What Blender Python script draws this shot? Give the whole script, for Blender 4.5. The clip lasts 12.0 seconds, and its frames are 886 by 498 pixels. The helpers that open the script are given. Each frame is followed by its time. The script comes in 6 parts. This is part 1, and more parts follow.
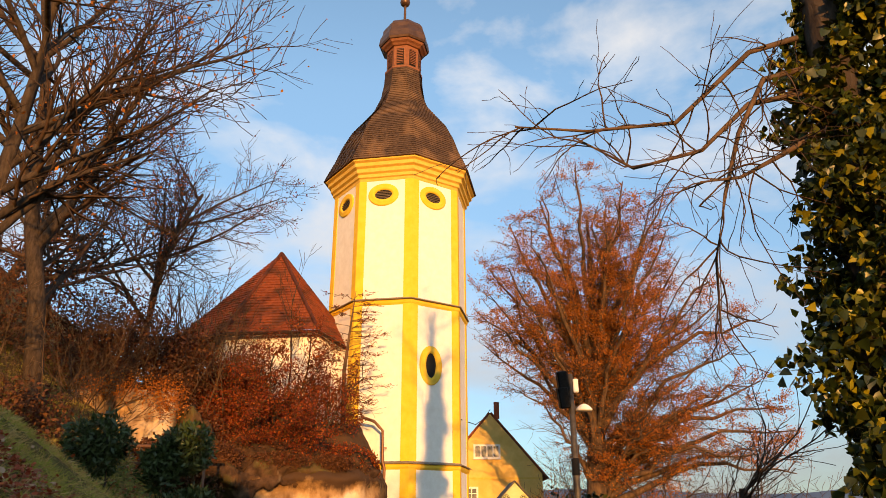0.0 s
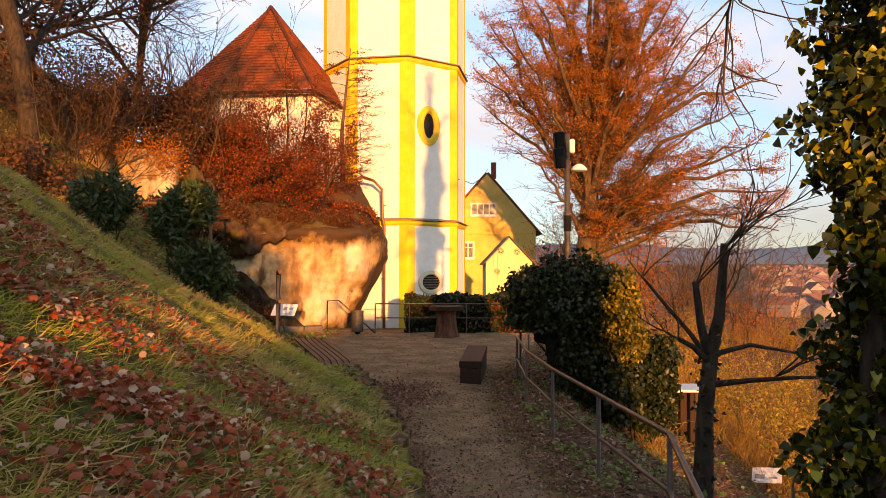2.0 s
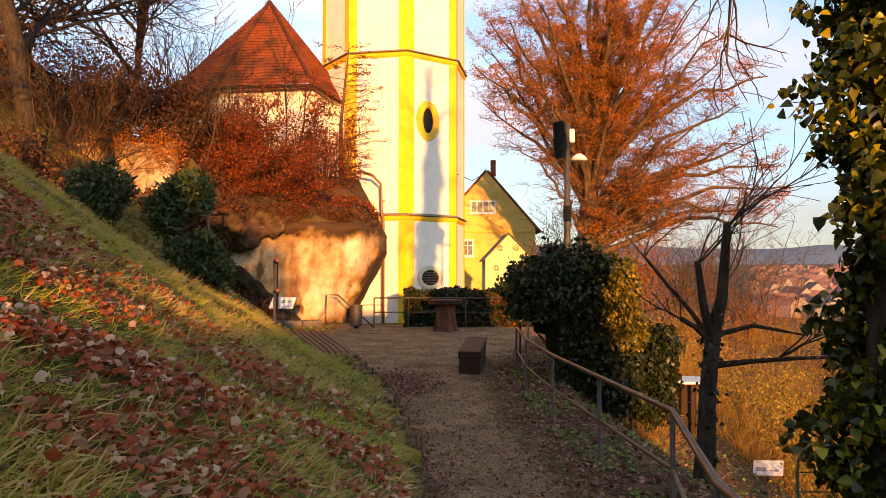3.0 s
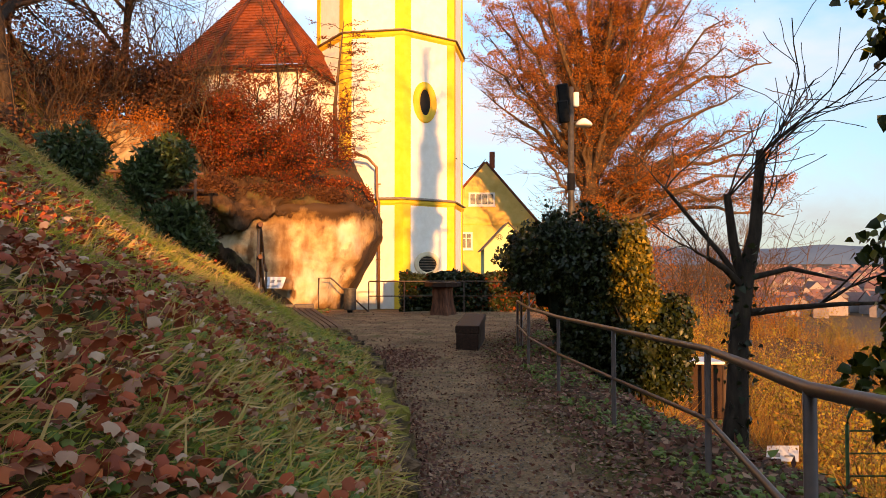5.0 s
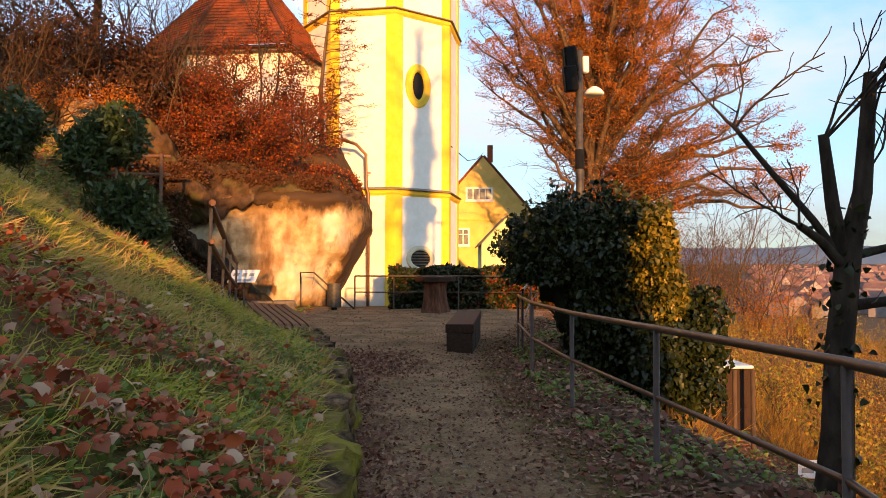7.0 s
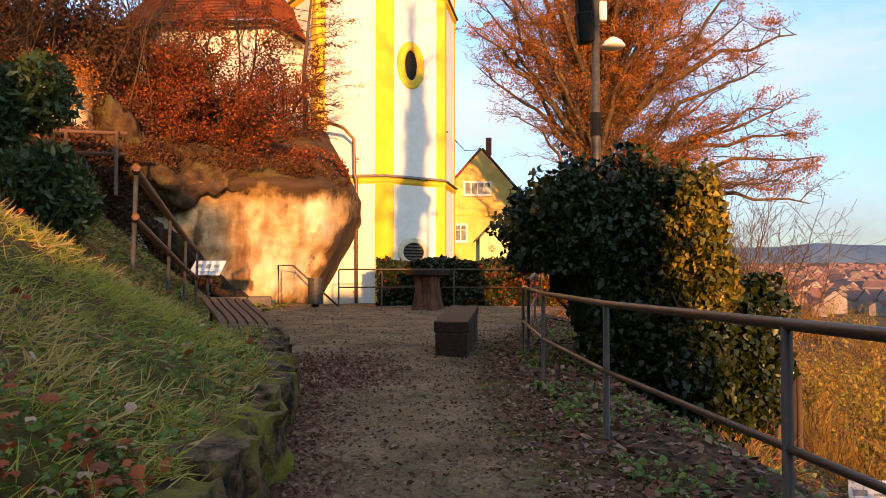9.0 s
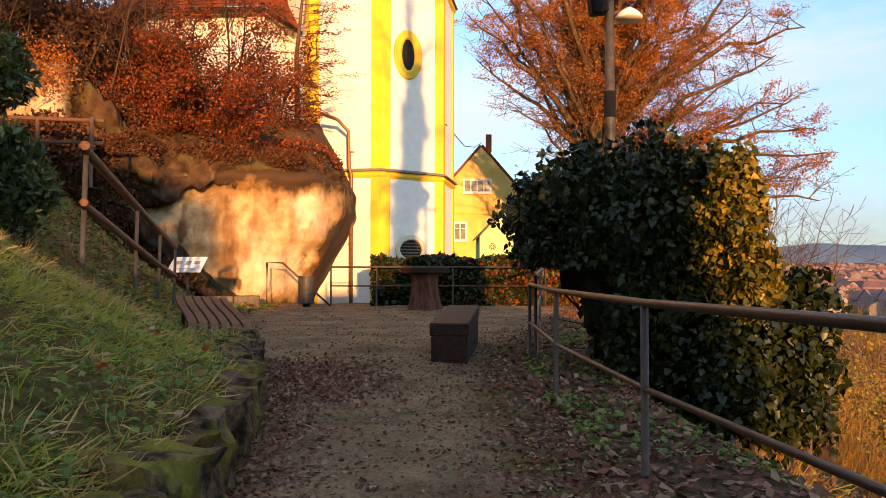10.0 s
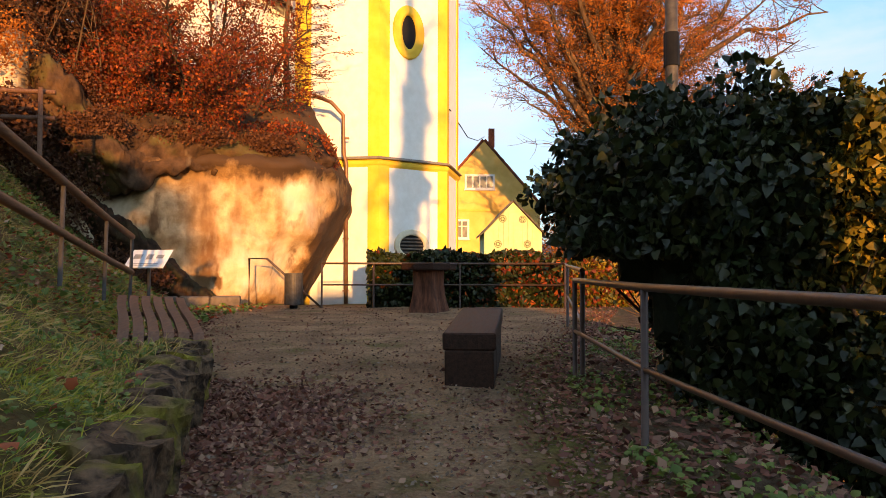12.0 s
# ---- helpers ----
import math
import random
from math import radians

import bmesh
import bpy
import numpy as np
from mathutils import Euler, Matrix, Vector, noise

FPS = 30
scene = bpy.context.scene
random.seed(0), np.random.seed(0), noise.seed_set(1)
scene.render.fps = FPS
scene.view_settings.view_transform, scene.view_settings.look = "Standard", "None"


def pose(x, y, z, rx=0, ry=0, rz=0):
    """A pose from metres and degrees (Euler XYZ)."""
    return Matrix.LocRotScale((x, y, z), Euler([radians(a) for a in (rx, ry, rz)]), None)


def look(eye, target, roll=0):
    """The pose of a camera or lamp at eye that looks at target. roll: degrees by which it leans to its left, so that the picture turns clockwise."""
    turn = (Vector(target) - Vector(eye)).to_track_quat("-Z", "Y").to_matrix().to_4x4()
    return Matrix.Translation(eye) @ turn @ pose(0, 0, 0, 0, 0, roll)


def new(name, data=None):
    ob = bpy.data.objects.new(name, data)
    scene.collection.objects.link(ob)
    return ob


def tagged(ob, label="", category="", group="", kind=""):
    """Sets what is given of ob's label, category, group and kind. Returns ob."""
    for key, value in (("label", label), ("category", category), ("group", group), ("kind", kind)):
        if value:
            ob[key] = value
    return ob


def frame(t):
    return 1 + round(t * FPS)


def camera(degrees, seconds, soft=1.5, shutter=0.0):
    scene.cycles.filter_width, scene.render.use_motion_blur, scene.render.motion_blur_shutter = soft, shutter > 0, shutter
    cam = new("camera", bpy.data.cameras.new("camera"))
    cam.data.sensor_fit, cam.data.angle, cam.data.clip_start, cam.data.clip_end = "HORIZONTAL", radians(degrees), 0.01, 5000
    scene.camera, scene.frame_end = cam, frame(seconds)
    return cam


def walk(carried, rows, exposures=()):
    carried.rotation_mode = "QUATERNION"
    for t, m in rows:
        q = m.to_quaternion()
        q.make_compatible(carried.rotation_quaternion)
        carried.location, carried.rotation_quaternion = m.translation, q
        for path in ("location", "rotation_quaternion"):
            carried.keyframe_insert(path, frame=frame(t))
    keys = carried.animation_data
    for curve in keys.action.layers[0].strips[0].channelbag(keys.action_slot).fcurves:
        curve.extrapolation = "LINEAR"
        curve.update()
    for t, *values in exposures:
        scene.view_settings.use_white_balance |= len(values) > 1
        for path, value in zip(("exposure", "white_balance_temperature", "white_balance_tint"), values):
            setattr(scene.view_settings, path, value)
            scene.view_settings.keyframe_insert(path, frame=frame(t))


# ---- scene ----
cam = camera(63.4, 12.0, 0.5)
METRES, EYE, TILT, LEAN, TURN = 10.0, 2.65, 0.0, 0.0, 0.0
ROWS = [
    (0.0, 0.0, 0.0, 0.0, 0.04, 20.55, 0.11),
    (0.5, 0.0017, 0.0014, 0.0007, 0.0, 13.04, 0.01),
    (1.0, 0.0025, 0.002, 0.0011, -0.03, 5.43, -0.08),
    (1.5, 0.003, 0.0031, 0.0018, -0.06, 2.05, -0.04),
    (2.0, 0.0037, 0.006, -0.0006, -0.1, 1.62, -0.05),
    (2.5, 0.0042, 0.0128, -0.0107, -0.14, 1.62, -0.05),
    (3.0, 0.0054, 0.0203, -0.0251, -0.13, 1.65, -0.04),
    (5.0, 0.0118, 0.1266, -0.0914, -0.22, 1.65, -0.03),
    (5.5, 0.0157, 0.1758, -0.0944, -0.26, 1.65, -0.04),
    (6.0, 0.0173, 0.2329, -0.0979, -0.3, 1.61, -0.07),
    (6.5, 0.0241, 0.2883, -0.1039, -0.34, 1.59, -0.02),
    (7.0, 0.0303, 0.346, -0.1097, -0.38, 1.58, -0.12),
    (9.0, 0.0479, 0.5894, -0.1313, -0.48, 1.54, -0.05),
    (9.5, 0.0519, 0.6502, -0.1344, -0.51, 1.54, -0.07),
    (10.0, 0.0525, 0.7102, -0.1379, -0.52, 1.53, -0.08),
    (10.5, 0.0543, 0.7722, -0.1386, -0.53, 1.54, -0.05),
    (11.0, 0.0484, 0.835, -0.1414, -0.57, 1.56, -0.04),
    (11.5, 0.0446, 0.8974, -0.1449, -0.57, 1.56, -0.05),
    (12.0, 0.0366, 0.9578, -0.1484, -0.61, 1.58, -0.09),
]
walk(cam, [(t, pose(0, 0, EYE, TILT, LEAN, TURN) @ pose(METRES * x, METRES * y, METRES * z, 90 + pitch, roll, yaw)) for t, x, y, z, yaw, pitch, roll in ROWS],
     [(0.0, 0.57, 8400, 22), (0.5, 0.62, 9100, 27), (1.2, 0.74, 10300, 34), (2.0, 0.99, 10100, 35), (4.0, 1.07, 9200, 31), (12.0, 1.08, 8000, 25)])


# ---- world, sun, exposure ----
SUN_DIR = Vector((-0.17, 0.982, -0.085)).normalized()
world = bpy.data.worlds.new("sky")
scene.world = world
world.use_nodes = True
wn = world.node_tree.nodes
wl = world.node_tree.links
wn.clear()
w_out = wn.new("ShaderNodeOutputWorld")
w_bg = wn.new("ShaderNodeBackground")
w_sky = wn.new("ShaderNodeTexSky")
w_sky.sky_type = "NISHITA"
w_sky.sun_disc = False
w_sky.sun_elevation = radians(11)
w_sky.sun_rotation = radians(171)
w_sky.air_density, w_sky.dust_density, w_sky.ozone_density = 0.9, 0.6, 1.3
w_sky.altitude = 1200
w_tc = wn.new("ShaderNodeTexCoord")
w_map = wn.new("ShaderNodeMapping")
w_map.inputs["Scale"].default_value = (1.0, 1.0, 2.2)
w_noise = wn.new("ShaderNodeTexNoise")
w_noise.inputs["Scale"].default_value = 3.4
w_noise.inputs["Detail"].default_value = 7
w_noise.inputs["Roughness"].default_value = 0.55
w_noise.inputs["Distortion"].default_value = 0.25
w_ramp = wn.new("ShaderNodeValToRGB")
w_ramp.color_ramp.elements[0].position, w_ramp.color_ramp.elements[0].color = 0.47, (0, 0, 0, 1)
w_ramp.color_ramp.elements[1].position, w_ramp.color_ramp.elements[1].color = 0.74, (0.75, 0.75, 0.75, 1)
w_mix = wn.new("ShaderNodeMix")
w_mix.data_type = "RGBA"
w_mix.inputs["B"].default_value = (3.3, 3.35, 3.35, 1)
w_bg.inputs["Strength"].default_value = 0.15
wl.new(w_tc.outputs["Generated"], w_map.inputs["Vector"])
wl.new(w_map.outputs["Vector"], w_noise.inputs["Vector"])
wl.new(w_noise.outputs["Fac"], w_ramp.inputs["Fac"])
wl.new(w_ramp.outputs["Color"], w_mix.inputs["Factor"])
w_tint = wn.new("ShaderNodeMix")
w_tint.data_type, w_tint.blend_type = "RGBA", "MULTIPLY"
w_tint.inputs["Factor"].default_value = 1.0
w_tint.inputs["B"].default_value = (0.72, 0.985, 1.07, 1)
wl.new(w_sky.outputs["Color"], w_tint.inputs["A"])
wl.new(w_tint.outputs["Result"], w_mix.inputs["A"])
w_sep = wn.new("ShaderNodeSeparateXYZ")
w_haze = wn.new("ShaderNodeValToRGB")
w_haze.color_ramp.elements[0].position, w_haze.color_ramp.elements[0].color = 0.0, (0.37, 0.40, 0.495, 1)
w_haze.color_ramp.elements[1].position, w_haze.color_ramp.elements[1].color = 0.55, (1.6, 1.66, 1.6, 1)
w_dim = wn.new("ShaderNodeMix")
w_dim.data_type, w_dim.blend_type = "RGBA", "MULTIPLY"
w_dim.inputs["Factor"].default_value = 1.0
wl.new(w_tc.outputs["Generated"], w_sep.inputs["Vector"])
wl.new(w_sep.outputs["Z"], w_haze.inputs["Fac"])
wl.new(w_mix.outputs["Result"], w_dim.inputs["A"])
wl.new(w_haze.outputs["Color"], w_dim.inputs["B"])
wl.new(w_dim.outputs["Result"], w_bg.inputs["Color"])
wl.new(w_bg.outputs["Background"], w_out.inputs["Surface"])

sun_data = bpy.data.lights.new("sun", "SUN")
sun_data.energy, sun_data.angle, sun_data.color = 4.2, radians(0.8), (1.0, 0.57, 0.21)
sun = new("sun", sun_data)
sun.matrix_world = look((0, 0, 50), Vector((0, 0, 50)) + SUN_DIR)


# ---- materials ----
def material(name, c1, c2, scale=8.0, rough=0.85, bump=0.3, c3=None, scale3=1.2, metal=0.0, stretch=(1, 1, 1), detail=6, rnd=0.0, cover=0.5, dist=0.02, lo=0.35, hi=0.68):
    """Two-scale noise colour, optional larger patches of c3, bump, and a spread of value between objects or islands."""
    m = bpy.data.materials.new(name)
    m.use_nodes = True
    n, l = m.node_tree.nodes, m.node_tree.links
    b = n["Principled BSDF"]
    b.inputs["Metallic"].default_value = metal
    b.inputs["Specular IOR Level"].default_value = 0.5 if rough < 0.5 else 0.18
    tc = n.new("ShaderNodeTexCoord")
    mp = n.new("ShaderNodeMapping")
    mp.inputs["Scale"].default_value = stretch
    l.new(tc.outputs["Object"], mp.inputs["Vector"])
    t1 = n.new("ShaderNodeTexNoise")
    t1.inputs["Scale"].default_value, t1.inputs["Detail"].default_value = scale, detail
    t1.inputs["Roughness"].default_value = 0.62
    l.new(mp.outputs["Vector"], t1.inputs["Vector"])
    r1 = n.new("ShaderNodeValToRGB")
    r1.color_ramp.elements[0].position, r1.color_ramp.elements[0].color = lo, (*c1, 1)
    r1.color_ramp.elements[1].position, r1.color_ramp.elements[1].color = hi, (*c2, 1)
    l.new(t1.outputs["Fac"], r1.inputs["Fac"])
    col = r1.outputs["Color"]
    if c3:
        t2 = n.new("ShaderNodeTexNoise")
        t2.inputs["Scale"].default_value, t2.inputs["Detail"].default_value = scale3, 5
        l.new(mp.outputs["Vector"], t2.inputs["Vector"])
        r2 = n.new("ShaderNodeValToRGB")
        r2.color_ramp.elements[0].position, r2.color_ramp.elements[0].color = cover, (0, 0, 0, 1)
        r2.color_ramp.elements[1].position, r2.color_ramp.elements[1].color = cover + 0.16, (1, 1, 1, 1)
        l.new(t2.outputs["Fac"], r2.inputs["Fac"])
        mx = n.new("ShaderNodeMix")
        mx.data_type = "RGBA"
        mx.inputs["B"].default_value = (*c3, 1)
        l.new(r2.outputs["Color"], mx.inputs["Factor"])
        l.new(col, mx.inputs["A"])
        col = mx.outputs["Result"]
    if rnd:
        oi = n.new("ShaderNodeObjectInfo")
        ge = n.new("ShaderNodeNewGeometry")
        ad = n.new("ShaderNodeMath")
        ad.operation = "ADD"
        l.new(oi.outputs["Random"], ad.inputs[0])
        l.new(ge.outputs["Random Per Island"], ad.inputs[1])
        mr = n.new("ShaderNodeMapRange")
        mr.inputs["From Max"].default_value = 2.0
        mr.inputs["To Min"].default_value, mr.inputs["To Max"].default_value = 1 - rnd, 1 + rnd
        l.new(ad.outputs[0], mr.inputs["Value"])
        hs = n.new("ShaderNodeHueSaturation")
        l.new(mr.outputs["Result"], hs.inputs["Value"])
        l.new(col, hs.inputs["Color"])
        col = hs.outputs["Color"]
    l.new(col, b.inputs["Base Color"])
    rr = n.new("ShaderNodeMapRange")
    rr.inputs["To Min"].default_value, rr.inputs["To Max"].default_value = max(rough - 0.12, 0.05), min(rough + 0.12, 1)
    l.new(t1.outputs["Fac"], rr.inputs["Value"])
    l.new(rr.outputs["Result"], b.inputs["Roughness"])
    if bump:
        bp = n.new("ShaderNodeBump")
        bp.inputs["Strength"].default_value, bp.inputs["Distance"].default_value = bump, dist
        l.new(t1.outputs["Fac"], bp.inputs["Height"])
        l.new(bp.outputs["Normal"], b.inputs["Normal"])
    return m


def leaf_material(name, stops, rough=0.6, through_light=0.25):
    """Leaves whose colour is drawn per leaf from a few stops; thin, so that some light passes."""
    m = bpy.data.materials.new(name)
    m.use_nodes = True
    n, l = m.node_tree.nodes, m.node_tree.links
    b = n["Principled BSDF"]
    b.inputs["Roughness"].default_value = rough
    b.inputs["Specular IOR Level"].default_value = 0.3
    ge = n.new("ShaderNodeNewGeometry")
    r = n.new("ShaderNodeValToRGB")
    while len(r.color_ramp.elements) < len(stops):
        r.color_ramp.elements.new(0.5)
    for i, c in enumerate(stops):
        r.color_ramp.elements[i].position = i / max(1, len(stops) - 1)
        r.color_ramp.elements[i].color = (*c, 1)
    l.new(ge.outputs["Random Per Island"], r.inputs["Fac"])
    l.new(r.outputs["Color"], b.inputs["Base Color"])
    tr = n.new("ShaderNodeBsdfTranslucent")
    l.new(r.outputs["Color"], tr.inputs["Color"])
    mx = n.new("ShaderNodeMixShader")
    mx.inputs["Fac"].default_value = through_light
    l.new(b.outputs["BSDF"], mx.inputs[1])
    l.new(tr.outputs["BSDF"], mx.inputs[2])
    l.new(mx.outputs["Shader"], n["Material Output"].inputs["Surface"])
    return m


M_WHITE = material("lime_plaster_white", (0.78, 0.75, 0.68), (0.86, 0.84, 0.78), 3.0, 0.9, 0.12, (0.70, 0.66, 0.58), 0.5, cover=0.6, dist=0.01)
M_YELLOW = material("lime_paint_yellow", (0.80, 0.49, 0.05), (0.86, 0.56, 0.08), 3.0, 0.85, 0.12, (0.70, 0.42, 0.05), 0.6, cover=0.58, dist=0.01)
M_CREAM = material("cream_stone_paint", (0.62, 0.54, 0.38), (0.70, 0.62, 0.46), 5.0, 0.9, 0.1)
M_CORNICE = material("cornice_paint", (0.68, 0.42, 0.09), (0.76, 0.50, 0.12), 4.0, 0.8, 0.1)
M_LEAD = material("band_flashing", (0.16, 0.14, 0.12), (0.24, 0.2, 0.16), 6.0, 0.6, 0.1)
M_SHINGLE = material("weathered_shingle", (0.05, 0.03, 0.02), (0.13, 0.08, 0.05), 7.0, 0.75, 0.5, (0.19, 0.11, 0.06), 0.7, rnd=0.35)
M_COPPER = material("aged_copper", (0.09, 0.045, 0.025), (0.17, 0.085, 0.045), 3.0, 0.45, 0.1, metal=0.5)
M_WOODRED = material("red_brown_boards", (0.20, 0.075, 0.04), (0.30, 0.12, 0.06), 9.0, 0.7, 0.2)
M_DARK = material("dark_opening", (0.012, 0.011, 0.01), (0.02, 0.018, 0.016), 4.0, 0.7, 0.0)
M_TILE = material("clay_roof_tile", (0.17, 0.042, 0.02), (0.30, 0.08, 0.035), 6.0, 0.8, 0.2, (0.09, 0.035, 0.022), 0.9, rnd=0.3)
M_ROCK = material("sandstone_rock", (0.30, 0.175, 0.08), (0.58, 0.40, 0.22), 2.2, 0.95, 0.9, (0.20, 0.115, 0.06), 0.6, detail=14, cover=0.55, dist=0.08, lo=0.34, hi=0.62)


def streak(m, colour, stretch, scale, start, end):
    """Runs of another colour over a material, drawn out along one axis."""
    n, l = m.node_tree.nodes, m.node_tree.links
    b = n["Principled BSDF"]
    old = b.inputs["Base Color"].links[0].from_socket
    tc, mp, tx, mr, mx = [n.new("ShaderNode" + k) for k in ("TexCoord", "Mapping", "TexNoise", "MapRange", "Mix")]
    mp.inputs["Scale"].default_value = stretch
    tx.inputs["Scale"].default_value, tx.inputs["Detail"].default_value = scale, 8
    mr.inputs["From Min"].default_value, mr.inputs["From Max"].default_value = start, end
    mx.data_type = "RGBA"
    mx.inputs["B"].default_value = (*colour, 1)
    l.new(tc.outputs["Object"], mp.inputs["Vector"])
    l.new(mp.outputs["Vector"], tx.inputs["Vector"])
    l.new(tx.outputs["Fac"], mr.inputs["Value"])
    l.new(mr.outputs["Result"], mx.inputs["Factor"])
    l.new(old, mx.inputs["A"])
    l.new(mx.outputs["Result"], b.inputs["Base Color"])


streak(M_ROCK, (0.20, 0.10, 0.042), (1, 1, 0.2), 1.3, 0.46, 0.66)
streak(M_ROCK, (0.74, 0.60, 0.42), (1, 1, 0.3), 0.55, 0.5, 0.64)
streak(M_ROCK, (0.16, 0.085, 0.04), (1, 1, 0.35), 1.9, 0.58, 0.70)
M_WALLSTONE = material("mossy_edge_stone", (0.03, 0.017, 0.01), (0.22, 0.125, 0.07), 9.0, 0.95, 1.0, (0.20, 0.17, 0.022), 2.6, rnd=0.35, dist=0.06, detail=12, lo=0.4, hi=0.64)
M_STEEL = material("weathered_steel_tube", (0.045, 0.024, 0.016), (0.085, 0.045, 0.027), 14.0, 0.42, 0.1, (0.11, 0.052, 0.026), 5.0, cover=0.6)
M_GALV = material("galvanised_steel", (0.055, 0.048, 0.042), (0.10, 0.088, 0.078), 10.0, 0.55, 0.05, metal=0.3)
M_BENCH = material("dark_oiled_timber", (0.018, 0.008, 0.005), (0.055, 0.024, 0.014), 5.0, 0.65, 0.45, stretch=(6, 0.6, 6))
M_SLAT = material("brown_bench_slat", (0.11, 0.05, 0.03), (0.22, 0.11, 0.065), 5.0, 0.6, 0.35, stretch=(7, 0.7, 7), rnd=0.25)
M_STUMP = material("red_stained_stump", (0.06, 0.021, 0.012), (0.22, 0.08, 0.042), 4.0, 0.75, 0.8, stretch=(3, 3, 0.5), dist=0.04)
M_BARK = material("grey_brown_bark", (0.03, 0.021, 0.016), (0.085, 0.06, 0.043), 7.0, 0.95, 0.7, stretch=(1.5, 1.5, 0.5), dist=0.03)
# Near-black colour standing in for the shade deep inside bushes.
M_INNER = material("painted_inner_shade", (0.008, 0.011, 0.005), (0.022, 0.028, 0.012), 14.0, 0.9, 0.6)
M_BARKWARM = material("beech_bark", (0.06, 0.036, 0.022), (0.15, 0.09, 0.052), 3.0, 0.9, 0.4, stretch=(1.5, 1.5, 0.5), dist=0.03)
M_TWIG = material("thin_twigs", (0.045, 0.026, 0.018), (0.10, 0.058, 0.036), 5.0, 0.9, 0.0)
M_TWIGPALE = material("pale_twigs", (0.14, 0.075, 0.034), (0.25, 0.135, 0.06), 5.0, 0.9, 0.0)
M_HOUSE = material("ochre_render", (0.72, 0.46, 0.13), (0.80, 0.54, 0.18), 1.5, 0.9, 0.15, (0.62, 0.38, 0.10), 0.4)
M_GREENBOARD = material("pale_green_boards", (0.50, 0.56, 0.28), (0.58, 0.63, 0.34), 3.0, 0.8, 0.1)
M_FRAMEWHITE = material("white_window_paint", (0.74, 0.72, 0.68), (0.82, 0.8, 0.76), 6.0, 0.6, 0.0)
M_BLACK = material("black_housing", (0.006, 0.006, 0.006), (0.014, 0.013, 0.012), 9.0, 0.8, 0.05)
M_PIPE = material("copper_downpipe", (0.20, 0.10, 0.06), (0.32, 0.17, 0.10), 7.0, 0.5, 0.05, metal=0.5)
M_SIGN = material("sign_panel_white", (0.62, 0.62, 0.63), (0.72, 0.72, 0.72), 4.0, 0.4, 0.0)
M_INK = material("grey_print", (0.2, 0.2, 0.2), (0.3, 0.3, 0.3), 9.0, 0.5, 0.0)
M_STONEGREY = material("grey_kerb_stone", (0.09, 0.07, 0.055), (0.19, 0.15, 0.12), 4.0, 0.95, 0.5, rnd=0.2)
# Distance haze is mixed into the ridge's own blue colour.
M_HILL = material("far_woods_painted_haze", (0.08, 0.13, 0.20), (0.11, 0.165, 0.24), 0.01, 1.0, 0.0)
M_TOWNWALL = material("far_house_wall", (0.28, 0.23, 0.22), (0.38, 0.32, 0.30), 0.2, 0.9, 0.0, rnd=0.4)
M_TOWNROOF = material("far_house_roof", (0.16, 0.085, 0.075), (0.24, 0.12, 0.095), 0.2, 0.9, 0.0, rnd=0.5)
M_GLASS = material("dark_pane", (0.03, 0.035, 0.04), (0.05, 0.055, 0.06), 2.0, 0.12, 0.0)

L_BEECH = leaf_material("beech_leaves", [(0.28, 0.075, 0.014), (0.46, 0.15, 0.024), (0.36, 0.105, 0.018), (0.54, 0.21, 0.036)], 0.7, 0.3)
L_RED = leaf_material("hornbeam_leaves", [(0.07, 0.013, 0.008), (0.26, 0.042, 0.012), (0.12, 0.02, 0.009), (0.44, 0.10, 0.02), (0.05, 0.042, 0.013), (0.19, 0.03, 0.01)], 0.65, 0.25)
L_IVY = leaf_material("ivy_leaves", [(0.012, 0.022, 0.004), (0.03, 0.042, 0.007), (0.015, 0.026, 0.005), (0.30, 0.25, 0.022), (0.018, 0.03, 0.005), (0.045, 0.058, 0.009), (0.13, 0.13, 0.014)], 0.36, 0.12)
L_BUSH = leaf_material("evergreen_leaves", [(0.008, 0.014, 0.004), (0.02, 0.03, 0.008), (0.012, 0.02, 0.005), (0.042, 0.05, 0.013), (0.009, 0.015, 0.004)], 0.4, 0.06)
L_GREEN = leaf_material("laurel_leaves", [(0.03, 0.055, 0.018), (0.06, 0.09, 0.03), (0.045, 0.07, 0.025)], 0.35, 0.1)
L_GRASS = leaf_material("grass_blades", [(0.22, 0.28, 0.025), (0.40, 0.43, 0.05), (0.60, 0.45, 0.11), (0.30, 0.35, 0.035), (0.66, 0.46, 0.17)], 0.6, 0.3)
L_STRAW = leaf_material("straw_blades", [(0.56, 0.34, 0.11), (0.68, 0.45, 0.18), (0.46, 0.28, 0.085)], 0.8, 0.25)
L_FALLEN = leaf_material("fallen_leaves", [(0.42, 0.06, 0.022), (0.22, 0.045, 0.02), (0.48, 0.105, 0.03), (0.28, 0.06, 0.024), (0.60, 0.40, 0.26), (0.33, 0.066, 0.025), (0.44, 0.075, 0.022), (0.17, 0.055, 0.028)], 0.7, 0.1)
L_LITTER = leaf_material("dark_leaf_litter", [(0.14, 0.046, 0.03), (0.25, 0.09, 0.052), (0.09, 0.032, 0.025), (0.42, 0.23, 0.14), (0.11, 0.037, 0.027)], 0.8, 0.05)
L_BROWN = leaf_material("withered_brown_leaves", [(0.055, 0.022, 0.014), (0.12, 0.045, 0.02), (0.08, 0.03, 0.016), (0.20, 0.08, 0.03)], 0.8, 0.15)
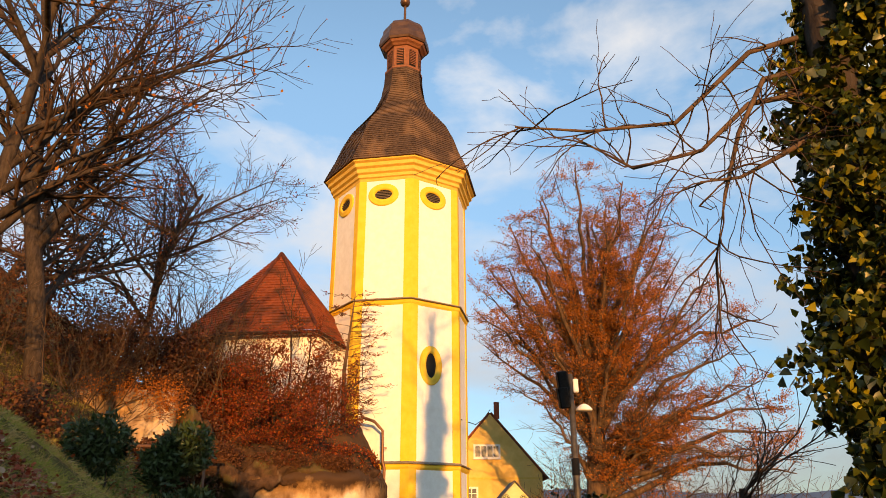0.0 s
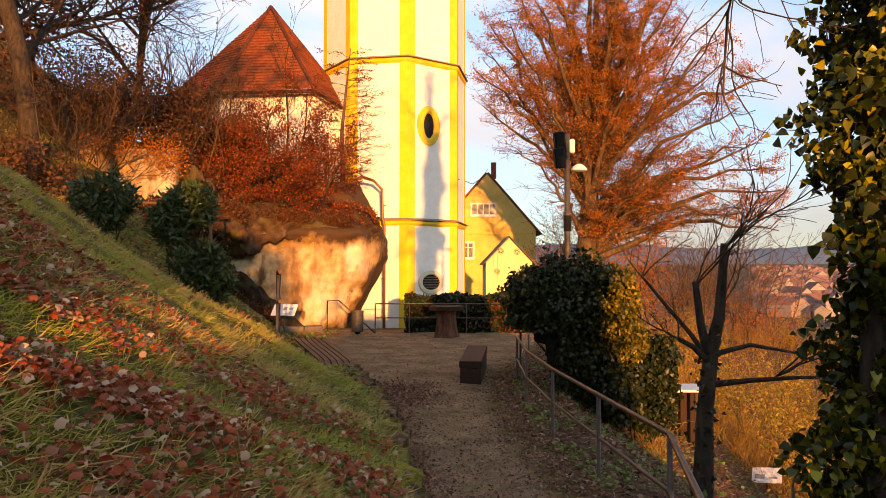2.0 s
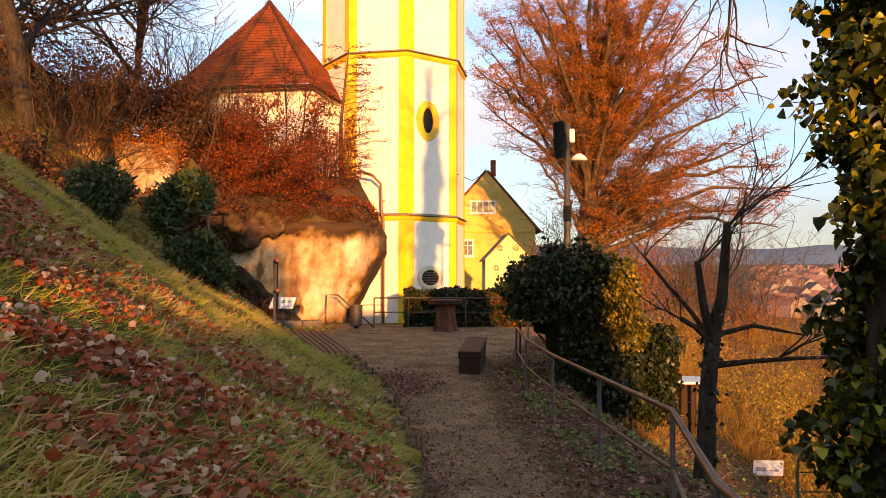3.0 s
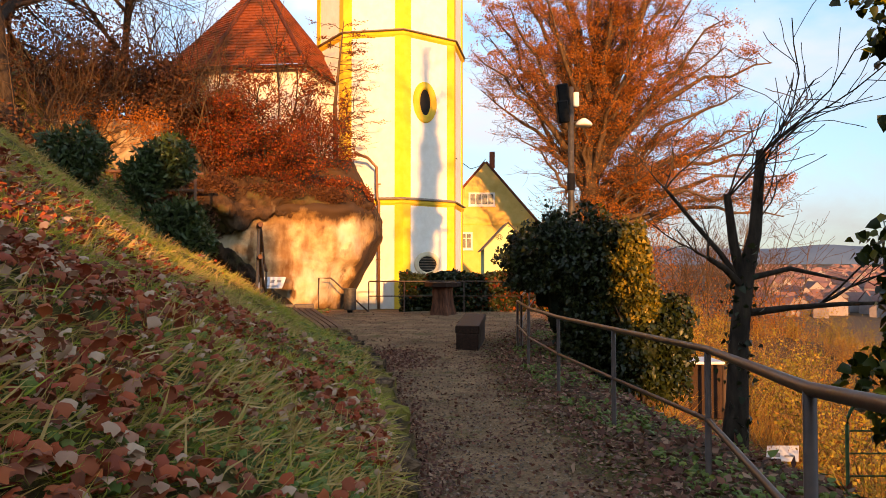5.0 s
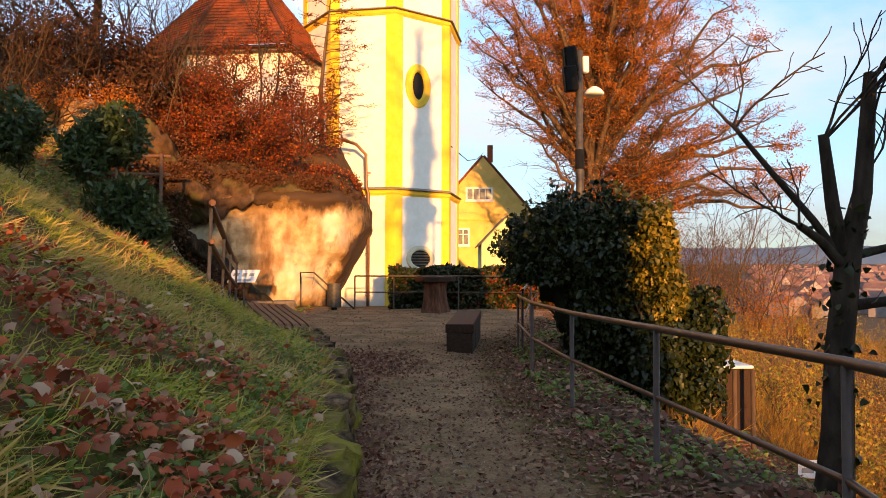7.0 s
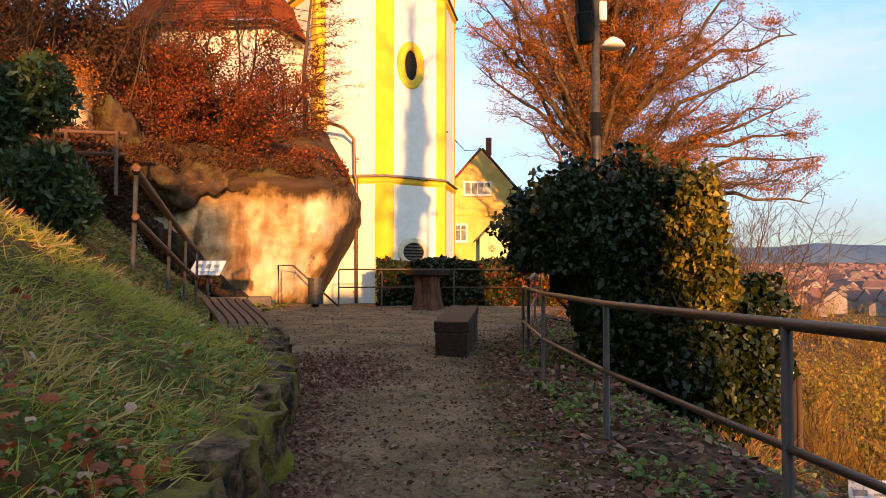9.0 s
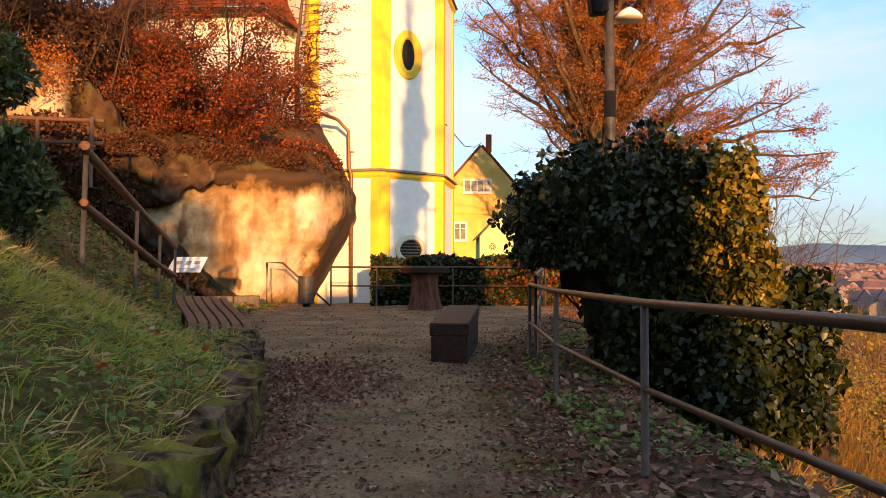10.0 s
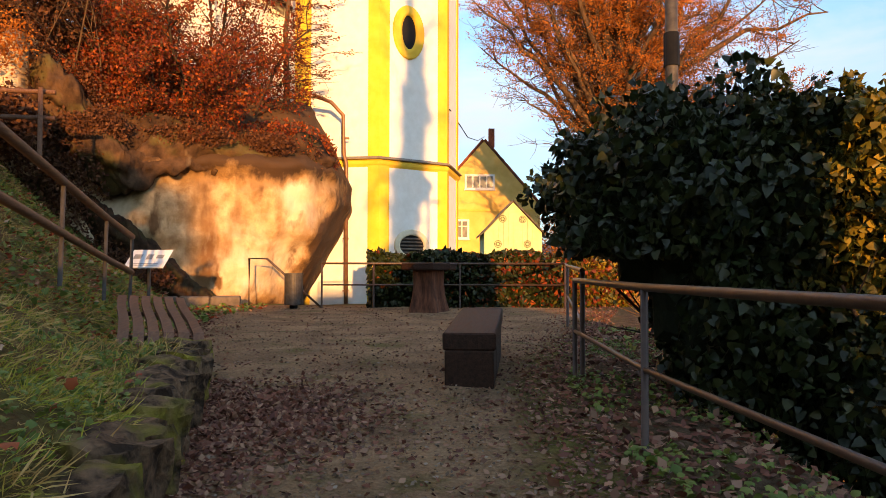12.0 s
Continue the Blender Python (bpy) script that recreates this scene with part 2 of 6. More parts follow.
# Yellow-green ivy with warm sunlight added to its leaf colours.
L_BUSHGOLD = leaf_material("sunlit_gold_ivy_leaves", [(0.03, 0.042, 0.008), (0.18, 0.13, 0.016), (0.05, 0.058, 0.01), (0.36, 0.235, 0.03), (0.035, 0.045, 0.009), (0.12, 0.105, 0.016), (0.28, 0.17, 0.022)], 0.45, 0.2)
L_HERB = leaf_material("herb_leaves", [(0.07, 0.12, 0.022), (0.16, 0.22, 0.045), (0.10, 0.15, 0.03), (0.26, 0.27, 0.06)], 0.55, 0.2)
L_GRIT = leaf_material("path_grit", [(0.06, 0.036, 0.021), (0.26, 0.175, 0.11), (0.10, 0.058, 0.034), (0.40, 0.30, 0.22), (0.05, 0.03, 0.02)], 0.9, 0.0)
L_OLIVE = leaf_material("olive_golden_leaves", [(0.20, 0.15, 0.02), (0.40, 0.28, 0.04), (0.26, 0.20, 0.03), (0.12, 0.11, 0.02), (0.48, 0.30, 0.05)], 0.7, 0.3)
L_GOLD = leaf_material("golden_thicket", [(0.36, 0.14, 0.025), (0.48, 0.25, 0.05), (0.17, 0.065, 0.018), (0.40, 0.29, 0.06), (0.26, 0.09, 0.02)], 0.8, 0.3)


# ---- mesh helpers ----
def mesh_object(name, verts, faces, mat, parent=None, label="", smooth=False):
    me = bpy.data.meshes.new(name)
    me.from_pydata([tuple(v) for v in verts], [], [tuple(f) for f in faces])
    me.materials.append(mat)
    if smooth:
        me.polygons.foreach_set("use_smooth", [True] * len(me.polygons))
    me.update()
    ob = new(name, me)
    ob.parent = parent
    if label:
        ob["label"] = label
    return ob


def part(name, bm, mat, parent=None, label="", smooth=False):
    me = bpy.data.meshes.new(name)
    bmesh.ops.recalc_face_normals(bm, faces=bm.faces)
    bm.to_mesh(me)
    bm.free()
    me.materials.append(mat)
    if smooth:
        me.polygons.foreach_set("use_smooth", [True] * len(me.polygons))
    ob = new(name, me)
    ob.parent = parent
    if label:
        ob["label"] = label
    return ob


def thing(name, label, category, at=(0, 0, 0), rz=0.0, group="", kind=""):
    e = new(name)
    e.matrix_world = pose(*at, 0, 0, rz)
    return tagged(e, label, category, group, kind)


def bm_box(bm, centre, size, m=None, bevel=0.0, wobble=0.0):
    """A box added to bm; bevelled, or with corners pushed about by wobble."""
    r = bmesh.ops.create_cube(bm, size=1.0)
    vs = r["verts"]
    for v in vs:
        v.co = Vector((v.co.x * size[0], v.co.y * size[1], v.co.z * size[2]))
        if wobble:
            v.co += Vector([random.uniform(-wobble, wobble) for _ in range(3)])
    if bevel:
        es = list({e for v in vs for e in v.link_edges})
        r2 = bmesh.ops.bevel(bm, geom=es, offset=bevel, segments=1, affect="EDGES", profile=0.5)
        vs = list({v for f in r2["faces"] for v in f.verts} | {v for v in vs if v.is_valid})
        vs = list({v for v0 in vs for f in v0.link_faces for v in f.verts})
    for v in vs:
        if m is not None:
            v.co = m @ v.co
        v.co += Vector(centre)
    return vs


def box(name, centre, size, mat, parent=None, bevel=0.0, label="", rot=None, wobble=0.0):
    bm = bmesh.new()
    bm_box(bm, centre, size, Euler([radians(a) for a in rot]).to_matrix() if rot else None, bevel, wobble)
    return part(name, bm, mat, parent, label)


def tube_data(points, radii, sides=8, caps=True):
    """Rings round a polyline: vertices and faces."""
    pts = [Vector(p) for p in points]
    V, Fc = [], []
    n = len(pts)
    ref = Vector((0, 0, 1))
    for i, p in enumerate(pts):
        d = (pts[min(i + 1, n - 1)] - pts[max(i - 1, 0)])
        if d.length < 1e-6:
            d = Vector((0, 0, 1))
        d.normalize()
        a = d.cross(ref)
        if a.length < 0.2:
            a = d.cross(Vector((1, 0, 0)))
        a.normalize()
        b = d.cross(a)
        r = radii[i] if hasattr(radii, "__len__") else radii
        for k in range(sides):
            w = 2 * math.pi * k / sides
            V.append(p + a * (r * math.cos(w)) + b * (r * math.sin(w)))
    for i in range(n - 1):
        for k in range(sides):
            k2 = (k + 1) % sides
            Fc.append((i * sides + k, i * sides + k2, (i + 1) * sides + k2, (i + 1) * sides + k))
    if caps:
        Fc.append(tuple(range(sides)))
        Fc.append(tuple(range((n - 1) * sides, n * sides)))
    return V, Fc


def tube(name, points, radii, mat, parent=None, sides=10, label=""):
    V, Fc = tube_data(points, radii, sides)
    return mesh_object(name, V, Fc, mat, parent, label, smooth=True)


def ring_stack(rings, closed_top=True, closed_bottom=True):
    """Faces between rings of equal count; rings is a list of lists of points."""
    V, Fc = [], []
    k = len(rings[0])
    for r in rings:
        V += [Vector(p) for p in r]
    for i in range(len(rings) - 1):
        for j in range(k):
            j2 = (j + 1) % k
            Fc.append((i * k + j, i * k + j2, (i + 1) * k + j2, (i + 1) * k + j))
    if closed_bottom:
        Fc.append(tuple(range(k)))
    if closed_top:
        Fc.append(tuple(range((len(rings) - 1) * k, len(rings) * k)))
    return V, Fc


rng = np.random.default_rng(7)


def leaf_cloud(name, centres, size, mat, parent=None, label="", shape="oval", spread=0.35, up=None, droop=0.0, flat=False):
    """One mesh of many small leaves. shape oval: a four-sided folded leaf; lobed: a five-cornered ivy leaf; blade: a slim one."""
    c = np.asarray(centres, dtype=float)
    n = len(c)
    s = size * (1 + spread * rng.uniform(-1, 1, n))
    d = rng.normal(size=(n, 3))
    if up is not None:
        d = d * 0.55 + np.asarray(up, dtype=float)
    d[:, 2] -= droop
    d /= np.linalg.norm(d, axis=1)[:, None] + 1e-9
    q = rng.normal(size=(n, 3))
    if flat:
        d[:, 2] *= 0.3
        d /= np.linalg.norm(d, axis=1)[:, None] + 1e-9
        q = np.tile([0.0, 0.0, 1.0], (n, 1)) + 0.55 * q
    a = np.cross(d, q)
    a /= np.linalg.norm(a, axis=1)[:, None] + 1e-9
    nn = np.cross(d, a)
    if shape == "oval":
        co = [(0, 0, 0), (0.5, 0.32, 0.06), (1, 0, -0.05), (0.5, -0.32, 0.06)]
        fs = [(0, 1, 2, 3)]
    elif shape == "long":
        co = [(0, 0, 0), (0.45, 0.17, 0.04), (1, 0, -0.08), (0.45, -0.17, 0.04)]
        fs = [(0, 1, 2, 3)]
    elif shape == "stalk":
        co = [(0, 0, 0), (0.35, 0.007, 0.02), (1, 0, -0.1), (0.35, -0.007, 0.02)]
        fs = [(0, 1, 2, 3)]
    elif shape == "lobed":
        co = [(0, 0, 0), (0.05, 0.42, 0.03), (0.45, 0.36, 0.08), (1, 0, -0.08), (0.45, -0.36, 0.08), (0.05, -0.42, 0.03), (0.4, 0, -0.03)]
        fs = [(0, 1, 2, 6), (6, 2, 3), (6, 3, 4), (0, 6, 4, 5)]
    elif shape == "maple":
        co = [(0, 0, 0.02), (0.1, 0.38, 0.24), (0.32, 0.33, 0.06), (0.58, 0.42, 0.26), (0.72, 0.26, 0.02), (0.95, 0.05, 0.2), (0.74, -0.22, 0.04), (0.58, -0.42, 0.14), (0.36, -0.32, 0.0), (0.14, -0.36, 0.22)]
        fs = [(0, 1, 2), (2, 3, 4), (4, 5, 6), (6, 7, 8), (8, 9, 0), (0, 2, 4, 6, 8)]
    else:
        co = [(0, 0, 0), (0.5, 0.021, 0.05), (1, 0, -0.16), (0.45, -0.021, 0.05)]
        fs = [(0, 1, 2, 3)]
    co = np.array(co)
    k = len(co)
    V = (c[:, None, :] + s[:, None, None] * (co[None, :, 0:1] * d[:, None, :] + co[None, :, 1:2] * a[:, None, :] + co[None, :, 2:3] * nn[:, None, :])).reshape(-1, 3)
    loops, starts, totals = [], [], []
    base = np.arange(n) * k
    per = sum(len(f) for f in fs)
    flat = np.concatenate([np.array(f) for f in fs])
    loops = (base[:, None] + flat[None, :]).reshape(-1)
    offs = np.cumsum([0] + [len(f) for f in fs[:-1]])
    starts = (np.arange(n)[:, None] * per + offs[None, :]).reshape(-1)
    totals = np.tile([len(f) for f in fs], n)
    me = bpy.data.meshes.new(name)
    me.vertices.add(len(V))
    me.vertices.foreach_set("co", V.reshape(-1))
    me.loops.add(len(loops))
    me.loops.foreach_set("vertex_index", loops.astype(np.int32))
    me.polygons.add(len(starts))
    me.polygons.foreach_set("loop_start", starts.astype(np.int32))
    me.polygons.foreach_set("loop_total", totals.astype(np.int32))
    me.update(calc_edges=True)
    me.validate()
    me.materials.append(mat)
    ob = new(name, me)
    ob.parent = parent
    if label:
        ob["label"] = label
    return ob


# ---- ground ----
def lerp_table(v, table):
    return np.interp(v, [a for a, b in table], [b for a, b in table])


PATH_Z = [(-14, 2.6), (-8, 1.9), (0, 0.80), (2, 0.52), (5, 0.27), (8, 0.09), (10, 0.0), (15, 0.0), (20, 0.10), (28, 0.16), (31, 0.1), (34, -0.2), (60, -1.5), (90, -3)]
PATH_L = [(-8, 0.2), (0, 0.1), (5, -0.05), (7, -0.25), (10, -0.62), (12.7, -0.98), (14.7, -1.5), (16.5, -1.95), (17.2, -2.75), (20, -3.7), (24, -4.6), (28, -6.2), (40, -7)]
PATH_R = [(-8, 1.6), (1, 1.2), (3.9, 1.5), (6.8, 2.15), (9, 2.0), (11.5, 1.8), (14.1, 1.72), (16.9, 1.85), (28, 5.2), (40, 6)]


def height(x, y):
    """The ground's height: the path and yard, the grass bank above it, the hillside below, the valley, and an unseen
    rise added behind for shade.
    """
    x, y = np.asarray(x, dtype=float), np.asarray(y, dtype=float)
    base = lerp_table(y, PATH_Z)
    xl, xr = lerp_table(y, PATH_L), lerp_table(y, PATH_R)
    dl = np.maximum(xl - x, 0)
    wall = 0.36 * np.clip((17.0 - y) / 0.8, 0, 1) * np.clip((y + 4) / 3, 0, 1)
    bend = lerp_table(y, [(0, 0.035), (8, 0.03), (11, 0.02), (15, 0.0), (18, 0.01), (20, 0.015), (26, 0.06)])
    d6 = np.minimum(dl, 6)
    flat = lerp_table(y, [(12, 0.0), (14.5, 0.35), (16.5, 0.95), (20, 0.6), (24, 0.0)])
    left = wall * np.clip(dl / 0.12, 0, 1) + 0.52 * np.maximum(d6 - flat, 0.08 * d6) + bend * d6 * d6 + 0.42 * np.clip(dl - 6, 0, 40)
    dr = np.maximum(x - xr - 0.35, 0)
    right = -(0.12 * np.minimum(dr, 1) + 0.66 * np.clip(dr - 0.6, 0, 9) + 0.33 * np.clip(dr - 9.6, 0, 60)) * np.clip((60 - y) / 26, 0.12, 1)
    z = base + left + right
    # Added rise out of view behind the start; it blocks the low sun.
    shade_crest = (3.78 + 0.92 * np.clip((x - 3.4) / 1.4, 0, 1)) * np.clip((-4 - y) / 9, 0, 1) * np.clip((60 + y) / 30, 0, 1)
    shade_crest = shade_crest + (4.3 * np.clip((0.45 - x) / 1.5, 0, 1) * np.clip((x + 5.2) / 1.4, 0, 1) + 8.0 * np.clip((-6.5 - x) / 3, 0, 1)) * np.clip((-4 - y) / 9, 0, 1)
    z = np.maximum(z, np.where((y < -4) & (x < 8.35), shade_crest * np.clip((8.35 - x) / 0.7, 0, 1) - 0.1, z))
    bumps = 0.05 * np.sin(1.7 * x + 0.8 * y) * np.cos(1.1 * y - 0.6 * x) + 0.03 * np.sin(4.1 * x - 2.3 * y)
    z = z + bumps * np.clip(dl / 0.8, 0, 1)
    z = z + 0.012 * np.sin(2.3 * x + 1.2 * y) + 0.01 * np.sin(5.1 * y - 3.0 * x)
    far = np.sqrt(x * x + y * y)
    z = z + 0.35 * np.clip(-11 - x, 0, 30) * np.clip((y - 22) / 8, 0, 1)
    valley = -34 + 0.019 * np.clip(far - 240, 0, 3200)
    return np.where(far > 160, valley, z + (valley - z) * np.clip((far - 60) / 100, 0, 1))


def axis(fine_lo, fine_hi, step, lo, hi):
    v = list(np.arange(fine_lo, fine_hi + 1e-6, step))
    s, a = step, fine_hi
    while a < hi:
        s *= 1.22
        a += s
        v.append(a)
    s, a = step, fine_lo
    while a > lo:
        s *= 1.22
        a -= s
        v.insert(0, a)
    return np.array(v)


def build_ground():
    xs, ys = axis(-7, 6, 0.14, -3600, 3600), axis(-3, 32, 0.16, -900, 4200)
    X, Y = np.meshgrid(xs, ys)
    Zh = height(X, Y)
    nx, ny = len(xs), len(ys)
    V = np.stack([X, Y, Zh], -1).reshape(-1, 3)
    i = np.arange(nx - 1)[None, :] + nx * np.arange(ny - 1)[:, None]
    Fc = np.stack([i, i + 1, i + nx + 1, i + nx], -1).reshape(-1, 4)
    ob = mesh_object("ground", V.tolist(), Fc.tolist(), ground_material(), smooth=True)
    xl, xr = lerp_table(Y, PATH_L), lerp_table(Y, PATH_R)
    # Verge soil reaches further into the right side, standing in for weaker light.
    inside = np.clip((X - xl) / 0.25 + 0.3, 0, 1) * np.clip((xr - 0.75 - X) / 0.9 + 0.5, 0, 1) * np.clip((31 - Y) / 2, 0, 1)
    a = ob.data.attributes.new("gravel", "FLOAT", "POINT")
    a.data.foreach_set("value", inside.reshape(-1))
    b = ob.data.attributes.new("earth", "FLOAT", "POINT")
    b.data.foreach_set("value", np.clip((X - xr) / 0.8 + 0.6, 0, 1).reshape(-1))
    return tagged(ob, "trodden gravel path and grassy hillside strewn with leaves", "ground", kind="structure")


def ground_material():
    m = bpy.data.materials.new("ground")
    m.use_nodes = True
    n, l = m.node_tree.nodes, m.node_tree.links
    b = n["Principled BSDF"]
    b.inputs["Roughness"].default_value = 0.95
    b.inputs["Specular IOR Level"].default_value = 0.15
    tc = n.new("ShaderNodeTexCoord")

    def noise_ramp(scale, c1, c2, lo=0.35, hi=0.65, detail=8):
        t = n.new("ShaderNodeTexNoise")
        t.inputs["Scale"].default_value, t.inputs["Detail"].default_value = scale, detail
        t.inputs["Roughness"].default_value = 0.65
        l.new(tc.outputs["Object"], t.inputs["Vector"])
        r = n.new("ShaderNodeValToRGB")
        r.color_ramp.elements[0].position, r.color_ramp.elements[0].color = lo, (*c1, 1)
        r.color_ramp.elements[1].position, r.color_ramp.elements[1].color = hi, (*c2, 1)
        l.new(t.outputs["Fac"], r.inputs["Fac"])
        return r.outputs["Color"], t.outputs["Fac"]

    def mix(fac, a, c):
        x = n.new("ShaderNodeMix")
        x.data_type = "RGBA"
        l.new(fac, x.inputs["Factor"])
        l.new(a, x.inputs["A"])
        l.new(c, x.inputs["B"])
        return x.outputs["Result"]

    def attr(name):
        at = n.new("ShaderNodeAttribute")
        at.attribute_name = name
        return at.outputs["Fac"]

    grass, f1 = noise_ramp(7.0, (0.06, 0.05, 0.014), (0.20, 0.17, 0.045))
    patch, f2 = noise_ramp(0.9, (0.0, 0.0, 0.0), (1, 1, 1), 0.45, 0.62)
    dry, f3 = noise_ramp(9.0, (0.12, 0.055, 0.027), (0.26, 0.14, 0.06))
    grav, f4 = noise_ramp(34.0, (0.13, 0.065, 0.034), (0.54, 0.34, 0.19), 0.3, 0.7)
    grav2, f5 = noise_ramp(1.1, (0.10, 0.05, 0.026), (0.52, 0.32, 0.175), 0.36, 0.64, 12)
    soil, f6 = noise_ramp(6.0, (0.06, 0.036, 0.02), (0.19, 0.115, 0.065))
    bank = mix(patch, grass, dry)
    half = n.new("ShaderNodeValue")
    half.outputs[0].default_value = 0.5
    gravel = mix(half.outputs[0], grav, grav2)
    spread, f7 = noise_ramp(1.6, (0, 0, 0), (0.75, 0.75, 0.75), 0.54, 0.68)
    moss, f8 = noise_ramp(22.0, (0.06, 0.055, 0.014), (0.20, 0.18, 0.05))
    gravel = mix(spread, gravel, moss)
    e = mix(attr("earth"), bank, soil)

    def edge(name):
        ad = n.new("ShaderNodeMath")
        ad.operation = "MULTIPLY_ADD"
        l.new(f2, ad.inputs[0])
        ad.inputs[1].default_value, ad.inputs[2].default_value = 0.9, -0.45
        s = n.new("ShaderNodeMath")
        s.operation = "ADD"
        l.new(attr(name), s.inputs[0])
        l.new(ad.outputs[0], s.inputs[1])
        r = n.new("ShaderNodeMapRange")
        r.inputs["From Min"].default_value, r.inputs["From Max"].default_value = 0.35, 0.7
        l.new(s.outputs[0], r.inputs["Value"])
        return r.outputs["Result"]

    col = mix(edge("gravel"), e, gravel)
    l.new(col, b.inputs["Base Color"])
    bp = n.new("ShaderNodeBump")
    bp.inputs["Strength"].default_value, bp.inputs["Distance"].default_value = 1.0, 0.05
    l.new(f4, bp.inputs["Height"])
    l.new(bp.outputs["Normal"], b.inputs["Normal"])
    return m


ground = build_ground()


def ground_z(x, y):
    return float(height(x, y))


# ---- tower ----
TC, TA, TR = Vector((-2.45, 38.5, 0)), 12.5, 3.82


def octagon(r, z, turn=0.0):
    """Corner points of the tower's eight sides at height z; corner 0 points to the yard."""
    return [TC + Vector((r * math.sin(radians(TA + turn + 45 * k)), -r * math.cos(radians(TA + turn + 45 * k)), z)) for k in range(8)]


def oct_prism(name, profile, mat, parent, label="", smooth=False):
    V, Fc = ring_stack([octagon(r, z) for r, z in profile])
    return mesh_object(name, V, Fc, mat, parent, label, smooth)


def face_frame(k, r=TR):
    """Middle of side k (between corners k and k+1), its direction along and its outward normal."""
    a, b = octagon(r, 0)[k % 8], octagon(r, 0)[(k + 1) % 8]
    along = (b - a).normalized()
    mid = (a + b) / 2
    return mid, along, Vector((mid.x - TC.x, mid.y - TC.y, 0)).normalized()


def oval_window(parent, k, z, w, h, slats=True, off=0.0, rim=1.0, paint=None):
    mid, al, nn = face_frame(k)
    c = mid + al * off + Vector((0, 0, z))
    up = Vector((0, 0, 1))

    def ring(s, d):
        return [c + al * (w / 2 * s[0] * math.cos(2 * math.pi * i / 28)) + up * (h / 2 * s[1] * math.sin(2 * math.pi * i / 28)) + nn * d for i in range(28)]
    win = thing("window", "oval louvred opening in a moulded yellow surround", "window")
    win.parent = parent
    del win["category"]
    s1 = (1 + 0.72 * rim / w, 1 + 0.72 * rim / h)
    s2 = (1 + 0.30 * rim / w, 1 + 0.30 * rim / h)
    V, Fc = ring_stack([ring(s1, 0.0), ring(s1, 0.05), ring((1 + 0.6 * rim / w, 1 + 0.6 * rim / h), 0.09), ring((1 + 0.42 * rim / w, 1 + 0.42 * rim / h), 0.06), ring(s2, 0.10), ring((1, 1), 0.07), ring((1, 1), 0.004)], False, False)
    mesh_object("surround", V, Fc, paint or M_YELLOW, win, "yellow moulded oval surround", True)
    V, Fc = ring_stack([ring((1, 1), 0.006), ring((0.5, 0.5), 0.006)], True, False)
    mesh_object("pane", V, Fc, M_DARK, win)
    if slats:
        for i in range(5):
            f = (i - 2) / 3.0
            ww = w * math.sqrt(max(0.05, 1 - f * f)) * 0.96
            p = c + up * (f * h / 2) + nn * 0.035
            bm = bmesh.new()
            rot = Matrix((al, nn, up)).transposed() @ Euler((radians(-35), 0, 0)).to_matrix()
            bm_box(bm, p, (ww, 0.06, 0.035), rot)
            part("slat", bm, M_STONEGREY, win)


